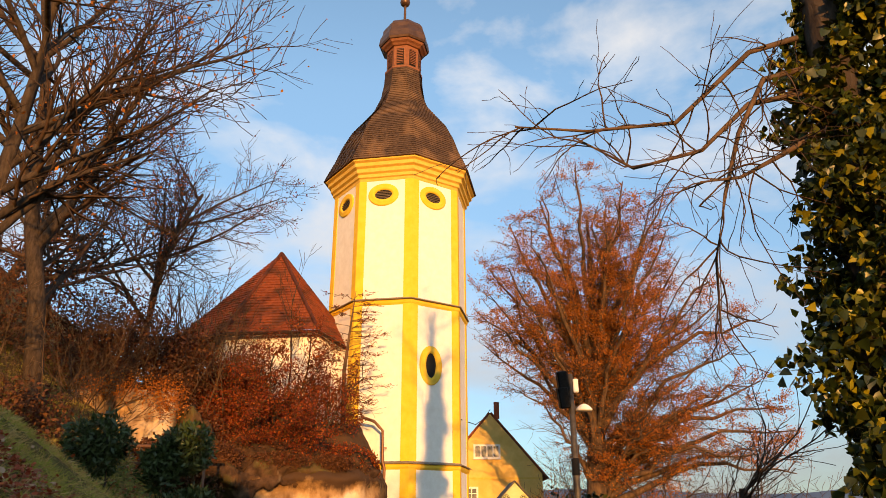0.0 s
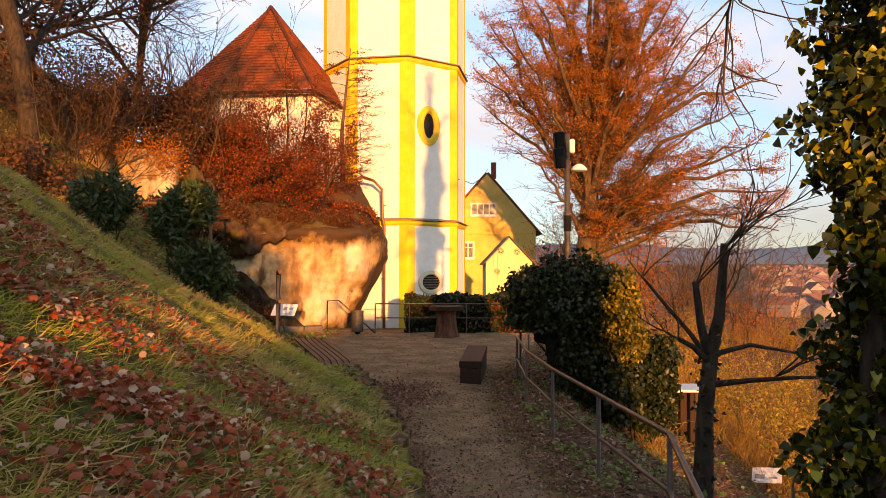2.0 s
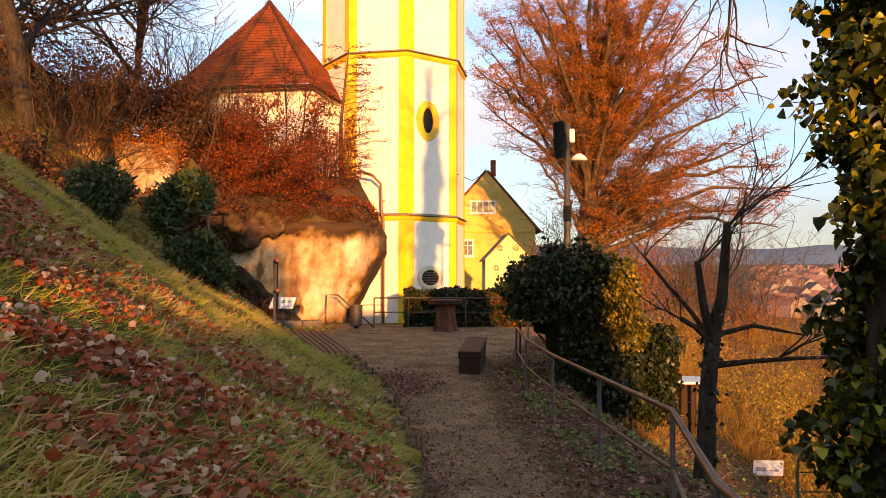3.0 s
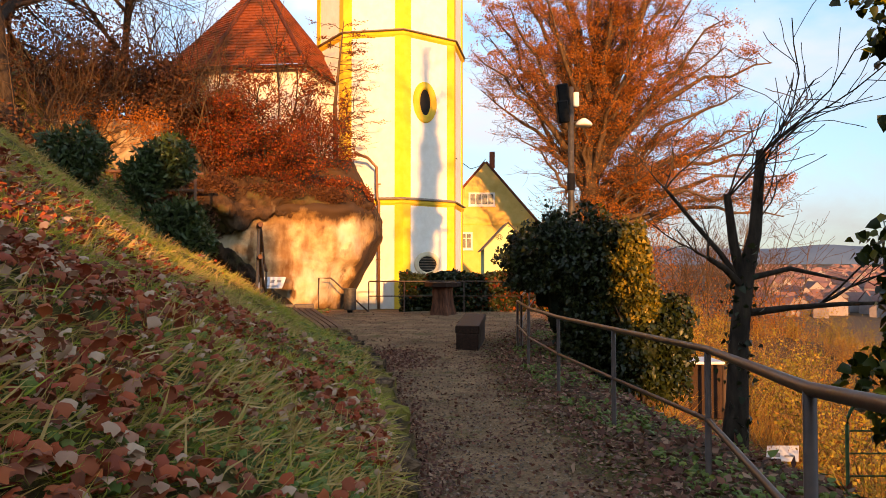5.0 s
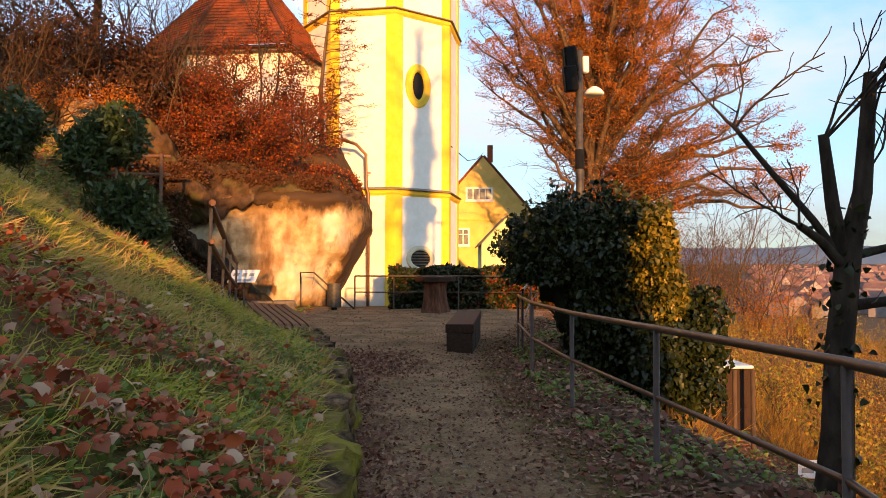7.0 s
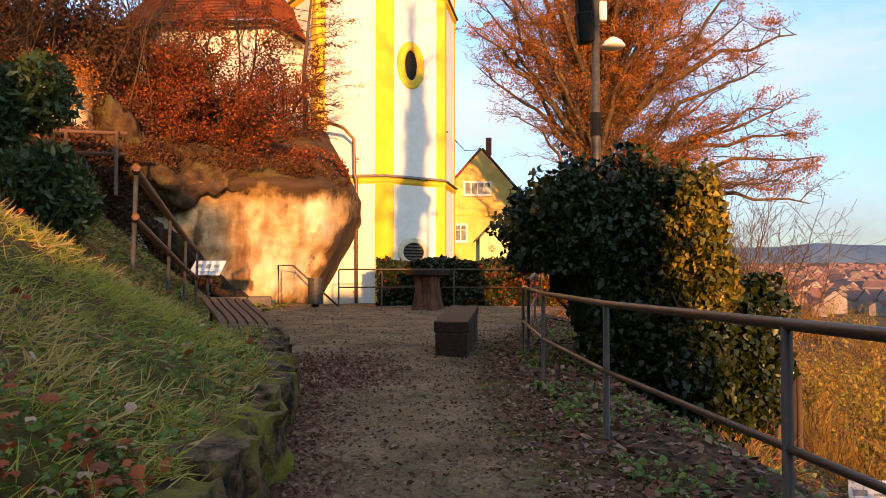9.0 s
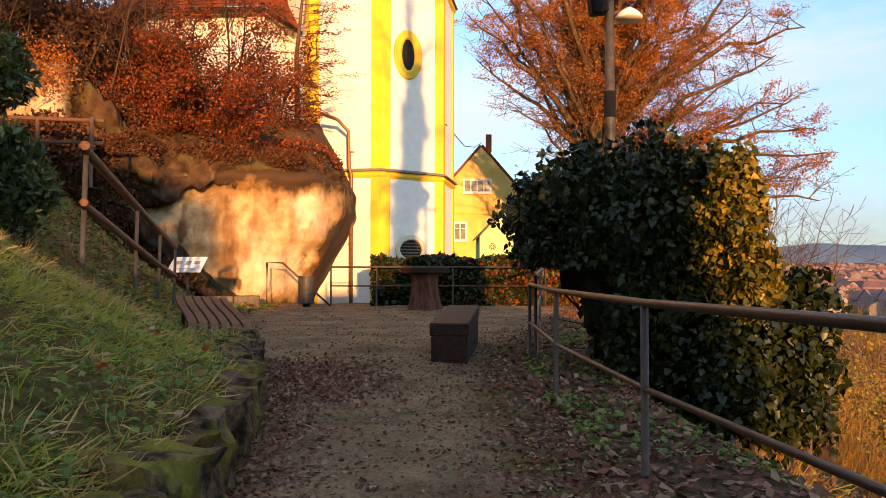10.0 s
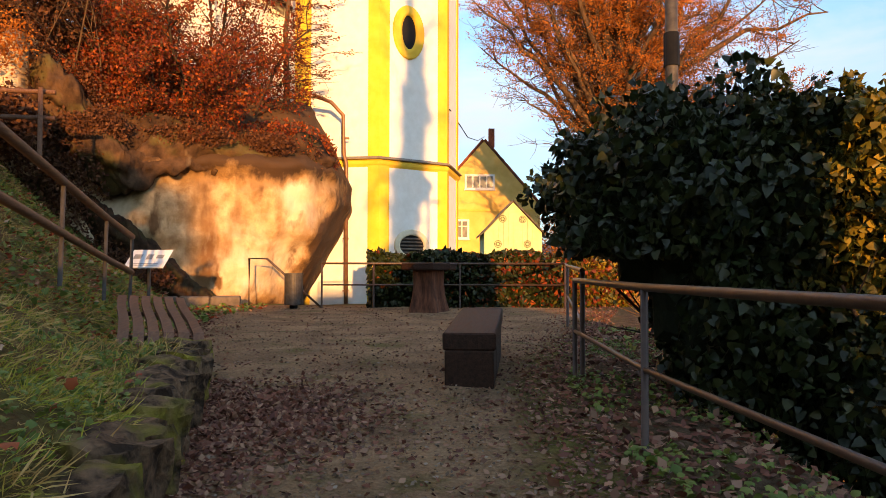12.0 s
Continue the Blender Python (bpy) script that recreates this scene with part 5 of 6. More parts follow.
def build_ivy_trunk():
    t = thing("ivy_clad_tree", "tall tree trunk thickly wrapped in glossy ivy", "tree")
    tube("trunk", [(4.1, 6.6, -1.4), (4.14, 6.6, 2), (4.22, 6.65, 5), (4.4, 6.7, 10.5), (4.5, 6.75, 15)], [0.3, 0.26, 0.25, 0.2, 0.1], M_BARK, t, 12)
    n = 35000
    z = rng.uniform(-1.0, 12.0, n)
    a = rng.uniform(0, 2 * math.pi, n)
    lump = 0.57 + 0.18 * np.sin(2.1 * z + 2 * a) + 0.17 * np.sin(4.3 * z - 3 * a) + 0.14 * np.sin(0.9 * z + a) + 0.12 * np.sin(7.7 * z + 5 * a)
    r = lump * rng.uniform(0.55, 1.1, n) * np.clip(1.25 - 0.055 * z, 0.5, 1)
    P = np.stack([4.2 + 0.06 * np.clip(z - 3, 0, 9) + r * np.cos(a), 6.62 + r * np.sin(a), z], -1)
    leaf_cloud("ivy", P, 0.098, L_IVY, t, "glossy green ivy leaves", shape="lobed", droop=0.9)
    bows = [[(3.9, 6.6, 7.2), (3.4, 6.5, 7.0), (3.0, 6.4, 6.3), (2.75, 6.35, 5.6), (2.55, 6.3, 4.9), (2.5, 6.3, 4.2)],
            [(3.9, 6.6, 6.4), (3.4, 6.4, 6.05), (2.9, 6.3, 5.75), (2.5, 6.3, 5.7)],
            [(3.9, 6.6, 7.6), (3.2, 6.3, 7.2), (2.3, 6.2, 6.3), (1.4, 6.1, 6.15), (0.7, 6.1, 6.2)],
            [(3.9, 6.6, 6.9), (3.2, 6.5, 6.7), (2.6, 6.4, 6.1), (1.9, 6.4, 5.9), (1.3, 6.3, 6.2)]]
    B, T = [], []
    for i, b in enumerate(bows):
        pts = [Vector(p) for p in b]
        B.append((pts, [0.034 * (1 - 0.75 * k / (len(pts) - 1)) for k in range(len(pts))]))
        for k in range(1, len(pts)):
            for q in range(4):
                d = (pts[k] - pts[k - 1]).normalized() + Vector((random.gauss(0, 0.7), random.gauss(0, 0.5), random.gauss(0, 0.6)))
                lv = grow(pts[k - 1].lerp(pts[k], random.random()), d, random.uniform(0.5, 1.3), 0.011, [(4, 0.5, 45, 0.2)], -0.05, 0.2, 300 + 17 * i + 5 * k + q)
                T += lv[0] + lv[1]
    for i in range(9):
        a = i * 2.4
        lv = grow((4.4, 6.7, 9.0 + 0.6 * i), (math.cos(a), math.sin(a), 0.9), 3.2, 0.06, [(6, 0.5, 45, 0.2), (4, 0.5, 45, 0.2)], 0.1, 0.14, 350 + i)
        B += lv[0] + lv[1]
        T += lv[2]
    limbs("branchwork", B, 7, M_BARKWARM, t)
    limbs("twig_cover", T, 3, M_TWIG, t, least=0.0035)
    return t


build_ivy_trunk()


def build_pollard():
    t = thing("pollard_tree", "pruned dark young tree with bare shoots and stubs", "tree")
    gz = ground_z(3.1, 8.5)
    L0 = [([Vector(p) for p in ((3.05, 8.5, gz - 0.2), (3.1, 8.5, 0.4), (3.12, 8.5, 1.0), (3.2, 8.5, 1.7), (3.3, 8.5, 2.1), (3.37, 8.5, 2.95))], [0.15, 0.11, 0.095, 0.085, 0.065, 0.045]),
          ([Vector(p) for p in ((3.17, 8.5, 1.6), (3.07, 8.47, 2.0), (3.0, 8.45, 2.5))], [0.06, 0.048, 0.036]),
          ([Vector(p) for p in ((3.16, 8.5, 1.6), (2.95, 8.5, 1.9), (2.65, 8.5, 2.25), (2.38, 8.5, 2.58))], [0.034, 0.027, 0.021, 0.015]),
          ([Vector(p) for p in ((3.18, 8.5, 1.55), (2.95, 8.4, 1.75), (2.75, 8.3, 1.85))], [0.04, 0.032, 0.026]),
          ([Vector(p) for p in ((3.2, 8.5, 1.3), (3.6, 8.4, 1.36), (4.1, 8.35, 1.4), (4.8, 8.3, 1.42))], [0.042, 0.03, 0.022, 0.01]),
          ([Vector(p) for p in ((3.22, 8.5, 1.65), (3.7, 8.6, 1.75), (4.4, 8.8, 1.62))], [0.035, 0.025, 0.012])]
    limbs("trunk", L0, 9, M_BARK, t)
    S = []
    starts = [(3.36, 8.5, 2.9), (3.0, 8.45, 2.45), (2.75, 8.3, 1.85), (3.3, 8.5, 2.2), (3.9, 8.4, 1.4), (2.4, 8.5, 2.55)]
    for i in range(20):
        b = starts[i % 6]
        d = Vector((random.gauss(0.25 if i % 6 != 2 else -0.8, 0.5), random.gauss(0, 0.5), random.uniform(0.35, 1.1)))
        lv = grow(b, d, random.uniform(0.9, 2.2) * (0.4 if i % 6 in (2, 5) else 1), 0.011, [(6, 0.38, 42, 0.25)], 0.04, 0.16, 500 + i)
        S += lv[0] + lv[1]
    limbs("shoot_cover", S, 4, M_BARK, t, least=0.004)
    hz = rng.uniform(-0.4, 2.0, 420)
    P = np.stack([3.08 + 0.06 * np.clip(hz - 0.4, 0, 3) + rng.normal(0, 0.075, 420), 8.48 + rng.normal(0, 0.075, 420), hz], -1)
    leaf_cloud("ivy", P[:260], 0.06, L_BUSH, t, shape="lobed", droop=0.6)
    return t


build_pollard()


def bare_tree(name, label, base, d, L, r, seed, leaves=0, mat_leaf=None, rules=((15, 0.52, 50, 0.25), (10, 0.52, 45, 0.15), (8, 0.55, 42, 0.1)), up=0.1, least=0.011, wob=0.12):
    t = thing(name, label, "tree")
    lv = grow(base, d, L, r, list(rules), up, wob, seed)
    limbs("trunk", lv[0], 9, M_BARK, t)
    limbs("branchwork", lv[1], 6, M_BARK, t)
    limbs("twig_cover", lv[2] + (lv[3] if len(lv) > 3 else []), 3, M_TWIG, t, least=least)
    if leaves:
        leaf_cloud("crown", spots_along(lv[-1], leaves, 0.1), 0.11, mat_leaf, t, "few withered leaves")
    return t


bare_tree("bare_tree", "tall bare hillside tree with spreading branches", (-13.4, 23.5, 4.6), (0.12, 0, 1), 18, 0.34, 61, 1, L_BEECH)
bare_tree("bare_tree", "slim bare tree with withered leaves above the bank", (-14.3, 33, 7.0), (0.1, 0, 1), 14, 0.22, 64, 3, L_RED)
bare_tree("bare_tree", "dark bare tree on the wooded hilltop", (-20, 30, 8.5), (0.1, 0, 1), 15, 0.3, 71, 2, L_BROWN)
bare_tree("bare_tree", "bare tree with long low branches over the bank", (-11.5, 14.5, 4.5), (0.2, -0.05, 1), 12, 0.22, 67, 1, L_BEECH)
# Stands out of view at the back; added to break up sun on the bank.
bare_tree("bare_tree", "unseen small bare tree added to dapple the bank's light", (-0.9, -8.2, 1.9), (0.05, 0, 1), 4.2, 0.1, 131, 2, L_BROWN)
for i, (x, y, z, L) in enumerate(((-11.6, 32.5, 6.5, 6.5), (-10.6, 32.8, 6.5, 6.0), (-12.4, 32.6, 6.6, 7.0), (-9.9, 32.3, 6.4, 5.2), (-7.2, 34, 6.3, 7))):
    bare_tree("sapling", "thin upright bare sapling on the rock", (x, y, z), (random.uniform(-0.15, 0.25), 0, 1), L, 0.05, 80 + i, rules=((8, 0.45, 28, 0.3), (5, 0.45, 30, 0.2)), up=0.25)


def build_hornbeam():
    t = thing("hornbeam_shrub", "sprawling hornbeam with copper leaves over the rock", "shrub")
    A, B, C = [], [], []
    for i, (p, d, L) in enumerate((((-6.4, 31.5, 5.2), (0.15, -0.3, 1), 4.2), ((-5.4, 31.6, 5.0), (0.3, -0.25, 0.8), 3.4), ((-7.2, 31.3, 5.3), (-0.1, -0.3, 1), 3.6), ((-8.3, 31, 5.2), (-0.2, -0.2, 0.9), 3.2), ((-5.6, 31.2, 4.8), (0.2, -0.7, 0.4), 2.6), ((-7.6, 30.9, 4.9), (0.1, -0.6, 0.35), 2.6))):
        lv = grow(p, d, L * 1.2, 0.06, [(11, 0.5, 50, 0.2), (9, 0.5, 45, 0.15)], 0.02, 0.14, 700 + i)
        A += lv[0]
        B += lv[1]
        C += lv[2]
    limbs("branchwork", A + B, 5, M_BARK, t)
    limbs("twig_cover", C, 3, M_TWIG, t, least=0.006)
    P = np.vstack([spots_along(C, 36, 0.12), spots_along(B, 40, 0.18)])
    P = P[P[:, 0] < -3.4 - 0.12 * np.clip(P[:, 2] - 6, 0, 9)]
    leaf_cloud("foliage", P, 0.088, L_RED, t, "copper and dark red leaves")
    return t


build_hornbeam()


def build_young_hornbeam():
    """A slim tree before the tower: level sprays to both sides of one stem, withered leaves along them."""
    t = thing("young_hornbeam", "slim young hornbeam with level sprays of copper leaves", "tree")
    rnd = random.Random(5)
    stem = [Vector(p) for p in ((-4.65, 33.2, 5.0), (-4.55, 33.2, 7.0), (-4.6, 33.15, 9.0), (-4.4, 33.1, 11.0), (-4.2, 33.1, 12.9))]
    tube("trunk", stem, [0.13, 0.11, 0.085, 0.05, 0.015], M_BARKWARM, t, 8)
    B, P = [], []
    for i in range(44):
        z = 6.3 + 6.4 * (i + rnd.random()) / 44
        x = float(np.interp(z, [p.z for p in stem], [p.x for p in stem]))
        L = (2.0 - 0.2 * abs(z - 8.5)) * rnd.uniform(0.6, 1.1)
        way = Vector((1 if i % 3 else -1, rnd.gauss(0, 0.45), rnd.uniform(0.0, 0.35)))
        spray = arc(Vector((x, 33.15, z)), Vector((x, 33.15, z)) + way.normalized() * L, 0.08, 5, 0.04, rnd)
        B.append((spray, [0.018, 0.015, 0.012, 0.009, 0.007, 0.005]))
        for m in range(9):
            f = rnd.uniform(0.2, 1.0)
            k = min(int(f * 5), 4)
            p = spray[k].lerp(spray[k + 1], f * 5 - k)
            q = p + Vector((way.x * rnd.uniform(0.1, 0.5), rnd.gauss(0, 0.3), rnd.gauss(0.03, 0.1)))
            B.append(([p, p.lerp(q, 0.5), q], [0.007, 0.006, 0.004]))
            for _ in range(6):
                g = p.lerp(q, rnd.uniform(0.1, 1.1))
                P.append((g.x + rnd.gauss(0, 0.03), g.y + rnd.gauss(0, 0.03), g.z + rnd.gauss(0, 0.03)))
    limbs("branchwork", B, 4, M_BARKWARM, t)
    leaf_cloud("foliage", P, 0.085, L_RED, t, "copper leaves", flat=True)
    return t


build_young_hornbeam()


def scrub(name, label, region, n, size, mat, shape, zlo=0.0, zhi=0.6, up=None, stems=0):
    """Low growth lying on the ground over a stretch of the plan, as one uncountable cover."""
    x0, x1, y0, y1 = region
    x, y = rng.uniform(x0, x1, n), rng.uniform(y0, y1, n)
    z = height(x, y) + rng.uniform(zlo, zhi, n)
    return tagged(leaf_cloud(name, np.stack([x, y, z], -1), size, mat, shape=shape, up=up), label, "undergrowth", kind="stuff")


def mound(name, label, blobs, n, size, mat, shape="oval"):
    per = [ellipsoid_shell(c, r, n, 0.3, 1.05, 0.2) for c, r in blobs]
    return tagged(leaf_cloud(name, np.vstack(per), size, mat, shape=shape), label, "undergrowth", kind="stuff")


mound("rock_top_growth", "dark red leaf litter and ivy over the rock's crown", [((-5.0, 31.4, 5.0), (2.0, 1.3, 0.6)), ((-7.8, 30.8, 5.3), (2.2, 1.6, 1.0)), ((-9.6, 30.3, 6.3), (1.6, 1.5, 1.5)), ((-3.5, 32.2, 4.6), (0.8, 1.0, 0.7)), ((-6.5, 32.5, 6.3), (3.0, 1.5, 1.6)), ((-9.0, 31.5, 8.0), (1.6, 1.2, 1.4))], 8500, 0.1, L_RED)
mound("rock_shrubs", "tall copper shrubs before the chapel wall", [((-9.4, 33.2, 9.2), (1.5, 0.9, 1.7)), ((-6.0, 33.0, 7.8), (1.8, 0.9, 1.7)), ((-7.8, 33, 7.2), (1.8, 0.9, 1.4)), ((-11.6, 32, 9.0), (1.8, 1.2, 1.9))], 4200, 0.085, L_RED)
mound("bank_growth", "brown withered shrubs on the upper bank", [((-13, 28.8, 8.9), (3.0, 1.6, 1.5)), ((-17, 27, 10.4), (4, 3, 2.6)), ((-11.0, 29.8, 8.4), (1.6, 1.6, 1.8)), ((-21, 25, 12), (5, 4, 3.4)), ((-13.5, 22, 5.2), (2.6, 1.6, 1.4)), ((-14.5, 31, 10.2), (3, 2, 2.2)), ((-10, 26.3, 4.6), (1.2, 0.8, 0.8)), ((-17, 21, 7.5), (3, 2, 2.5))], 7000, 0.13, L_BROWN)


mound("wall_top_growth", "orange sunlit twigs and leaves hanging over the sandstone wall", [((-12.4, 27.2, 7.3), (2.2, 0.6, 0.6)), ((-10.4, 27.4, 6.9), (0.9, 0.6, 0.9))], 1500, 0.075, L_BEECH)
mound("rock_side_growth", "ivy and withered leaves creeping over the rock's flank", [((-9.2, 28.2, 3.2), (1.1, 0.45, 1.7)), ((-8.2, 28.5, 1.3), (0.9, 0.45, 0.8)), ((-10.3, 27.6, 4.3), (1.0, 0.6, 1.3)), ((-7.4, 27.9, 0.9), (1.1, 0.7, 0.5))], 2600, 0.1, L_BROWN)
mound("rock_edge_growth", "withered roots and leaves hanging over the rock's edge", [((-3.9, 31.1, 4.5), (0.9, 0.5, 0.45)), ((-5.6, 30.4, 4.7), (1.4, 0.5, 0.5)), ((-7.6, 29.5, 5.0), (1.5, 0.6, 0.75)), ((-9.6, 29.0, 5.6), (1.2, 0.7, 1.2)), ((-10.6, 28.8, 6.8), (0.8, 0.7, 1.2)), ((-8.6, 28.3, 4.9), (1.0, 0.4, 0.5)), ((-6.4, 29.2, 4.75), (1.3, 0.4, 0.35)), ((-4.6, 30.1, 4.7), (1.0, 0.4, 0.35))], 3800, 0.085, L_BROWN)


def twig_tangle():
    C = []
    spots = [(-12.5, 27.5, 6.8), (-14, 27, 7), (-16, 25.5, 7), (-18, 25, 8), (-11, 28.6, 7), (-10, 30, 7), (-13, 23.5, 5.2), (-12.2, 24.2, 5.0), (-15, 29, 8), (-9.3, 31, 7.2), (-20, 24, 9), (-17, 21, 7.5), (-15, 22, 6.5)]
    for i in range(95):
        b = spots[i % len(spots)]
        lv = grow((b[0] + random.gauss(0, 0.7), b[1] + random.gauss(0, 0.4), b[2] - 0.4), (random.gauss(0, 0.45), random.gauss(0, 0.3), 1), random.uniform(2.4, 5.0), 0.028, [(7, 0.5, 38, 0.2), (4, 0.5, 40, 0.2)], 0.02, 0.12, 900 + i)
        C += lv[0] + lv[1] + lv[2]
    return tagged(limbs("bare_scrub", C, 3, M_BARKWARM, None, least=0.008), "bare tangled twigs of scrub on the bank", "scrub", kind="stuff")


twig_tangle()
for blobs in ([((-8.05, 17.3, 4.2), (0.72, 0.7, 0.68))], [((-6.15, 17.6, 4.15), (0.72, 0.68, 0.6)), ((-6.5, 17.4, 3.7), (0.5, 0.5, 0.5))], [((-5.75, 17.4, 2.75), (0.62, 0.6, 0.62)), ((-5.35, 17.3, 2.35), (0.45, 0.45, 0.5))]):
    build_bush("laurel_bush", "rounded dark green laurel bush on the bank", blobs, 3400, 0.17, L_GREEN, "long", 4, 0.5, -0.4)


# ---- far country ----
def far_ridge():
    xs = np.linspace(-3800, 3900, 160)
    V = []
    for x in xs:
        h = 120 + 34 * noise.noise(Vector((x / 900, 3.1, 0))) + 10 * noise.noise(Vector((x / 220, 7.7, 0)))
        V += [(x, 3300, -60), (x, 3500 + 120 * noise.noise(Vector((x / 500, 0, 1))), h), (x, 4100, -60)]
    Fc = []
    for i in range(len(xs) - 1):
        a = 3 * i
        Fc += [(a, a + 3, a + 4, a + 1), (a + 1, a + 4, a + 5, a + 2)]
    return tagged(mesh_object("far_hills", V, Fc, M_HILL, None, smooth=True), "wooded ridge on the horizon, coloured with blue haze", "hills", kind="structure")


far_ridge()


def far_town():
    V, Fc, V2, F2 = [], [], [], []
    for i in range(650):
        d = 520 + 1500 * random.random() ** 1.2
        a = radians(random.uniform(23.5, 46))
        x, y = d * math.sin(a), d * math.cos(a)
        z = ground_z(x, y)
        w, l_, h = random.uniform(8, 15), random.uniform(10, 24), random.uniform(5, 11)
        m = Matrix.Rotation(random.uniform(0, 3), 3, "Z")
        def pt(u, v, q):
            return m @ Vector((u, v, 0)) + Vector((x, y, z + q))
        o = len(V)
        V += [pt(-w / 2, -l_ / 2, -3), pt(w / 2, -l_ / 2, -3), pt(w / 2, l_ / 2, -3), pt(-w / 2, l_ / 2, -3), pt(-w / 2, -l_ / 2, h), pt(w / 2, -l_ / 2, h), pt(w / 2, l_ / 2, h), pt(-w / 2, l_ / 2, h), pt(0, -l_ / 2, h + w * 0.42), pt(0, l_ / 2, h + w * 0.42)]
        Fc += [tuple(k + o for k in f) for f in ((0, 1, 5, 8, 4), (2, 3, 7, 9, 6), (1, 2, 6, 5), (3, 0, 4, 7))]
        o = len(V2)
        V2 += [pt(-w / 2 - 0.5, -l_ / 2 - 0.4, h - 0.3), pt(w / 2 + 0.5, -l_ / 2 - 0.4, h - 0.3), pt(w / 2 + 0.5, l_ / 2 + 0.4, h - 0.3), pt(-w / 2 - 0.5, l_ / 2 + 0.4, h - 0.3), pt(0, -l_ / 2 - 0.4, h + w * 0.45), pt(0, l_ / 2 + 0.4, h + w * 0.45)]
        F2 += [tuple(k + o for k in f) for f in ((0, 4, 5, 3), (1, 2, 5, 4))]
    a = mesh_object("far_town", V, Fc, M_TOWNWALL)
    tagged(a, "pale houses of the town in the valley", "town", kind="stuff")
    b = mesh_object("far_town_roofs", V2, F2, M_TOWNROOF)
    tagged(b, "red roofs of the town in the valley", "town", kind="stuff")


far_town()


# ---- hillside thicket below the railing ----
def cleared(x, y):
    """The mown strip that leads down to the notice boards and the hut."""
    f = (x - 0.15) / np.maximum(y - 1.7, 0.5)
    return (f > 0.34) & (f < 0.6) & (y < np.where(f < 0.43, 21.4, 20.3))


def thicket():
    n = 26000
    x, y = rng.uniform(4.2, 34, n), 7 + 63 * rng.random(n) ** 1.4
    keep = (np.hypot(x - 10.9, y - 52) > 1.5) & ~((x < 7) & (y > 44) & (y < 52)) & (x > 0.05 * y + 5.2) & ~cleared(x, y)
    x, y = x[keep], y[keep]
    z = height(x, y)
    tagged(leaf_cloud("dry_thicket", np.stack([x, y, z], -1), 1.35, L_GOLD, shape="stalk", up=(0, 0, 1.3)), "tall dry golden stalks on the slope", "undergrowth", kind="stuff")
    k = 16000
    nx, ny = rng.uniform(4.3, 13, k), rng.uniform(8, 26, k)
    keep = (nx > 0.05 * ny + 3.6) & ~cleared(nx, ny)
    P = np.stack([nx, ny, height(nx, ny)], -1)[keep]
    tagged(leaf_cloud("rusty_scrub", P, 0.8, L_GOLD, shape="stalk", up=(0, 0, 0.9)), "rusty dry stems close below the path", "undergrowth", kind="stuff")
    k = 45000
    i = rng.integers(0, len(x), k)
    P = np.stack([x[i] + rng.normal(0, 0.4, k), y[i] + rng.normal(0, 0.4, k), z[i] + rng.uniform(0.1, 2.2, k) ** 1.2], -1)
    tagged(leaf_cloud("thicket_leaves", P, 0.085, L_GOLD, shape="oval"), "golden brown shrub leaves on the slope", "undergrowth", kind="stuff")


thicket()


def slope_shrubs():
    """Broom-like shrubs on the slope: upright twigs with olive and golden leaves."""
    C, P, G = [], [], []
    rnd = random.Random(77)
    for i in range(58):
        y = rnd.uniform(14, 62)
        x = rnd.uniform(0.28, 0.62) * y + 2.5
        if cleared(np.array(x), np.array(y)) or (x < 8 and y > 42):
            continue
        g = ground_z(x, y)
        h = rnd.uniform(1.4, 3.4)
        for k in range(6):
            lv = grow((x + rnd.gauss(0, 0.3), y + rnd.gauss(0, 0.3), g - 0.1), (rnd.gauss(0, 0.35), rnd.gauss(0, 0.3), 1), h * rnd.uniform(0.7, 1.1), 0.02, [(6, 0.45, 32, 0.2)], 0.06, 0.1, 2000 + 10 * i + k)
            C += lv[0] + lv[1]
            (G if i % 3 == 0 else P).extend(spots_along(lv[1], 20, 0.14).tolist())
    tagged(limbs("slope_twigs", C, 3, M_TWIGPALE, None, least=0.009), "pale upright twigs of shrubs on the slope", "scrub", kind="stuff")
    tagged(leaf_cloud("slope_foliage", P, 0.1, L_OLIVE), "olive and golden leaves of shrubs on the slope", "undergrowth", kind="stuff")
    tagged(leaf_cloud("slope_rust", G, 0.1, L_GOLD), "rusty leaves of shrubs on the slope", "undergrowth", kind="stuff")


slope_shrubs()


# ---- grass, leaves and litter ----
def leaf_patch(x, y):
    return 0.7 * np.sin(2.3 * x + 2.6 + 0.8 * np.sin(2.1 * y)) * np.cos(2.05 * y + 0.4) + 0.4 * np.sin(4.1 * x - 3.3 * y)


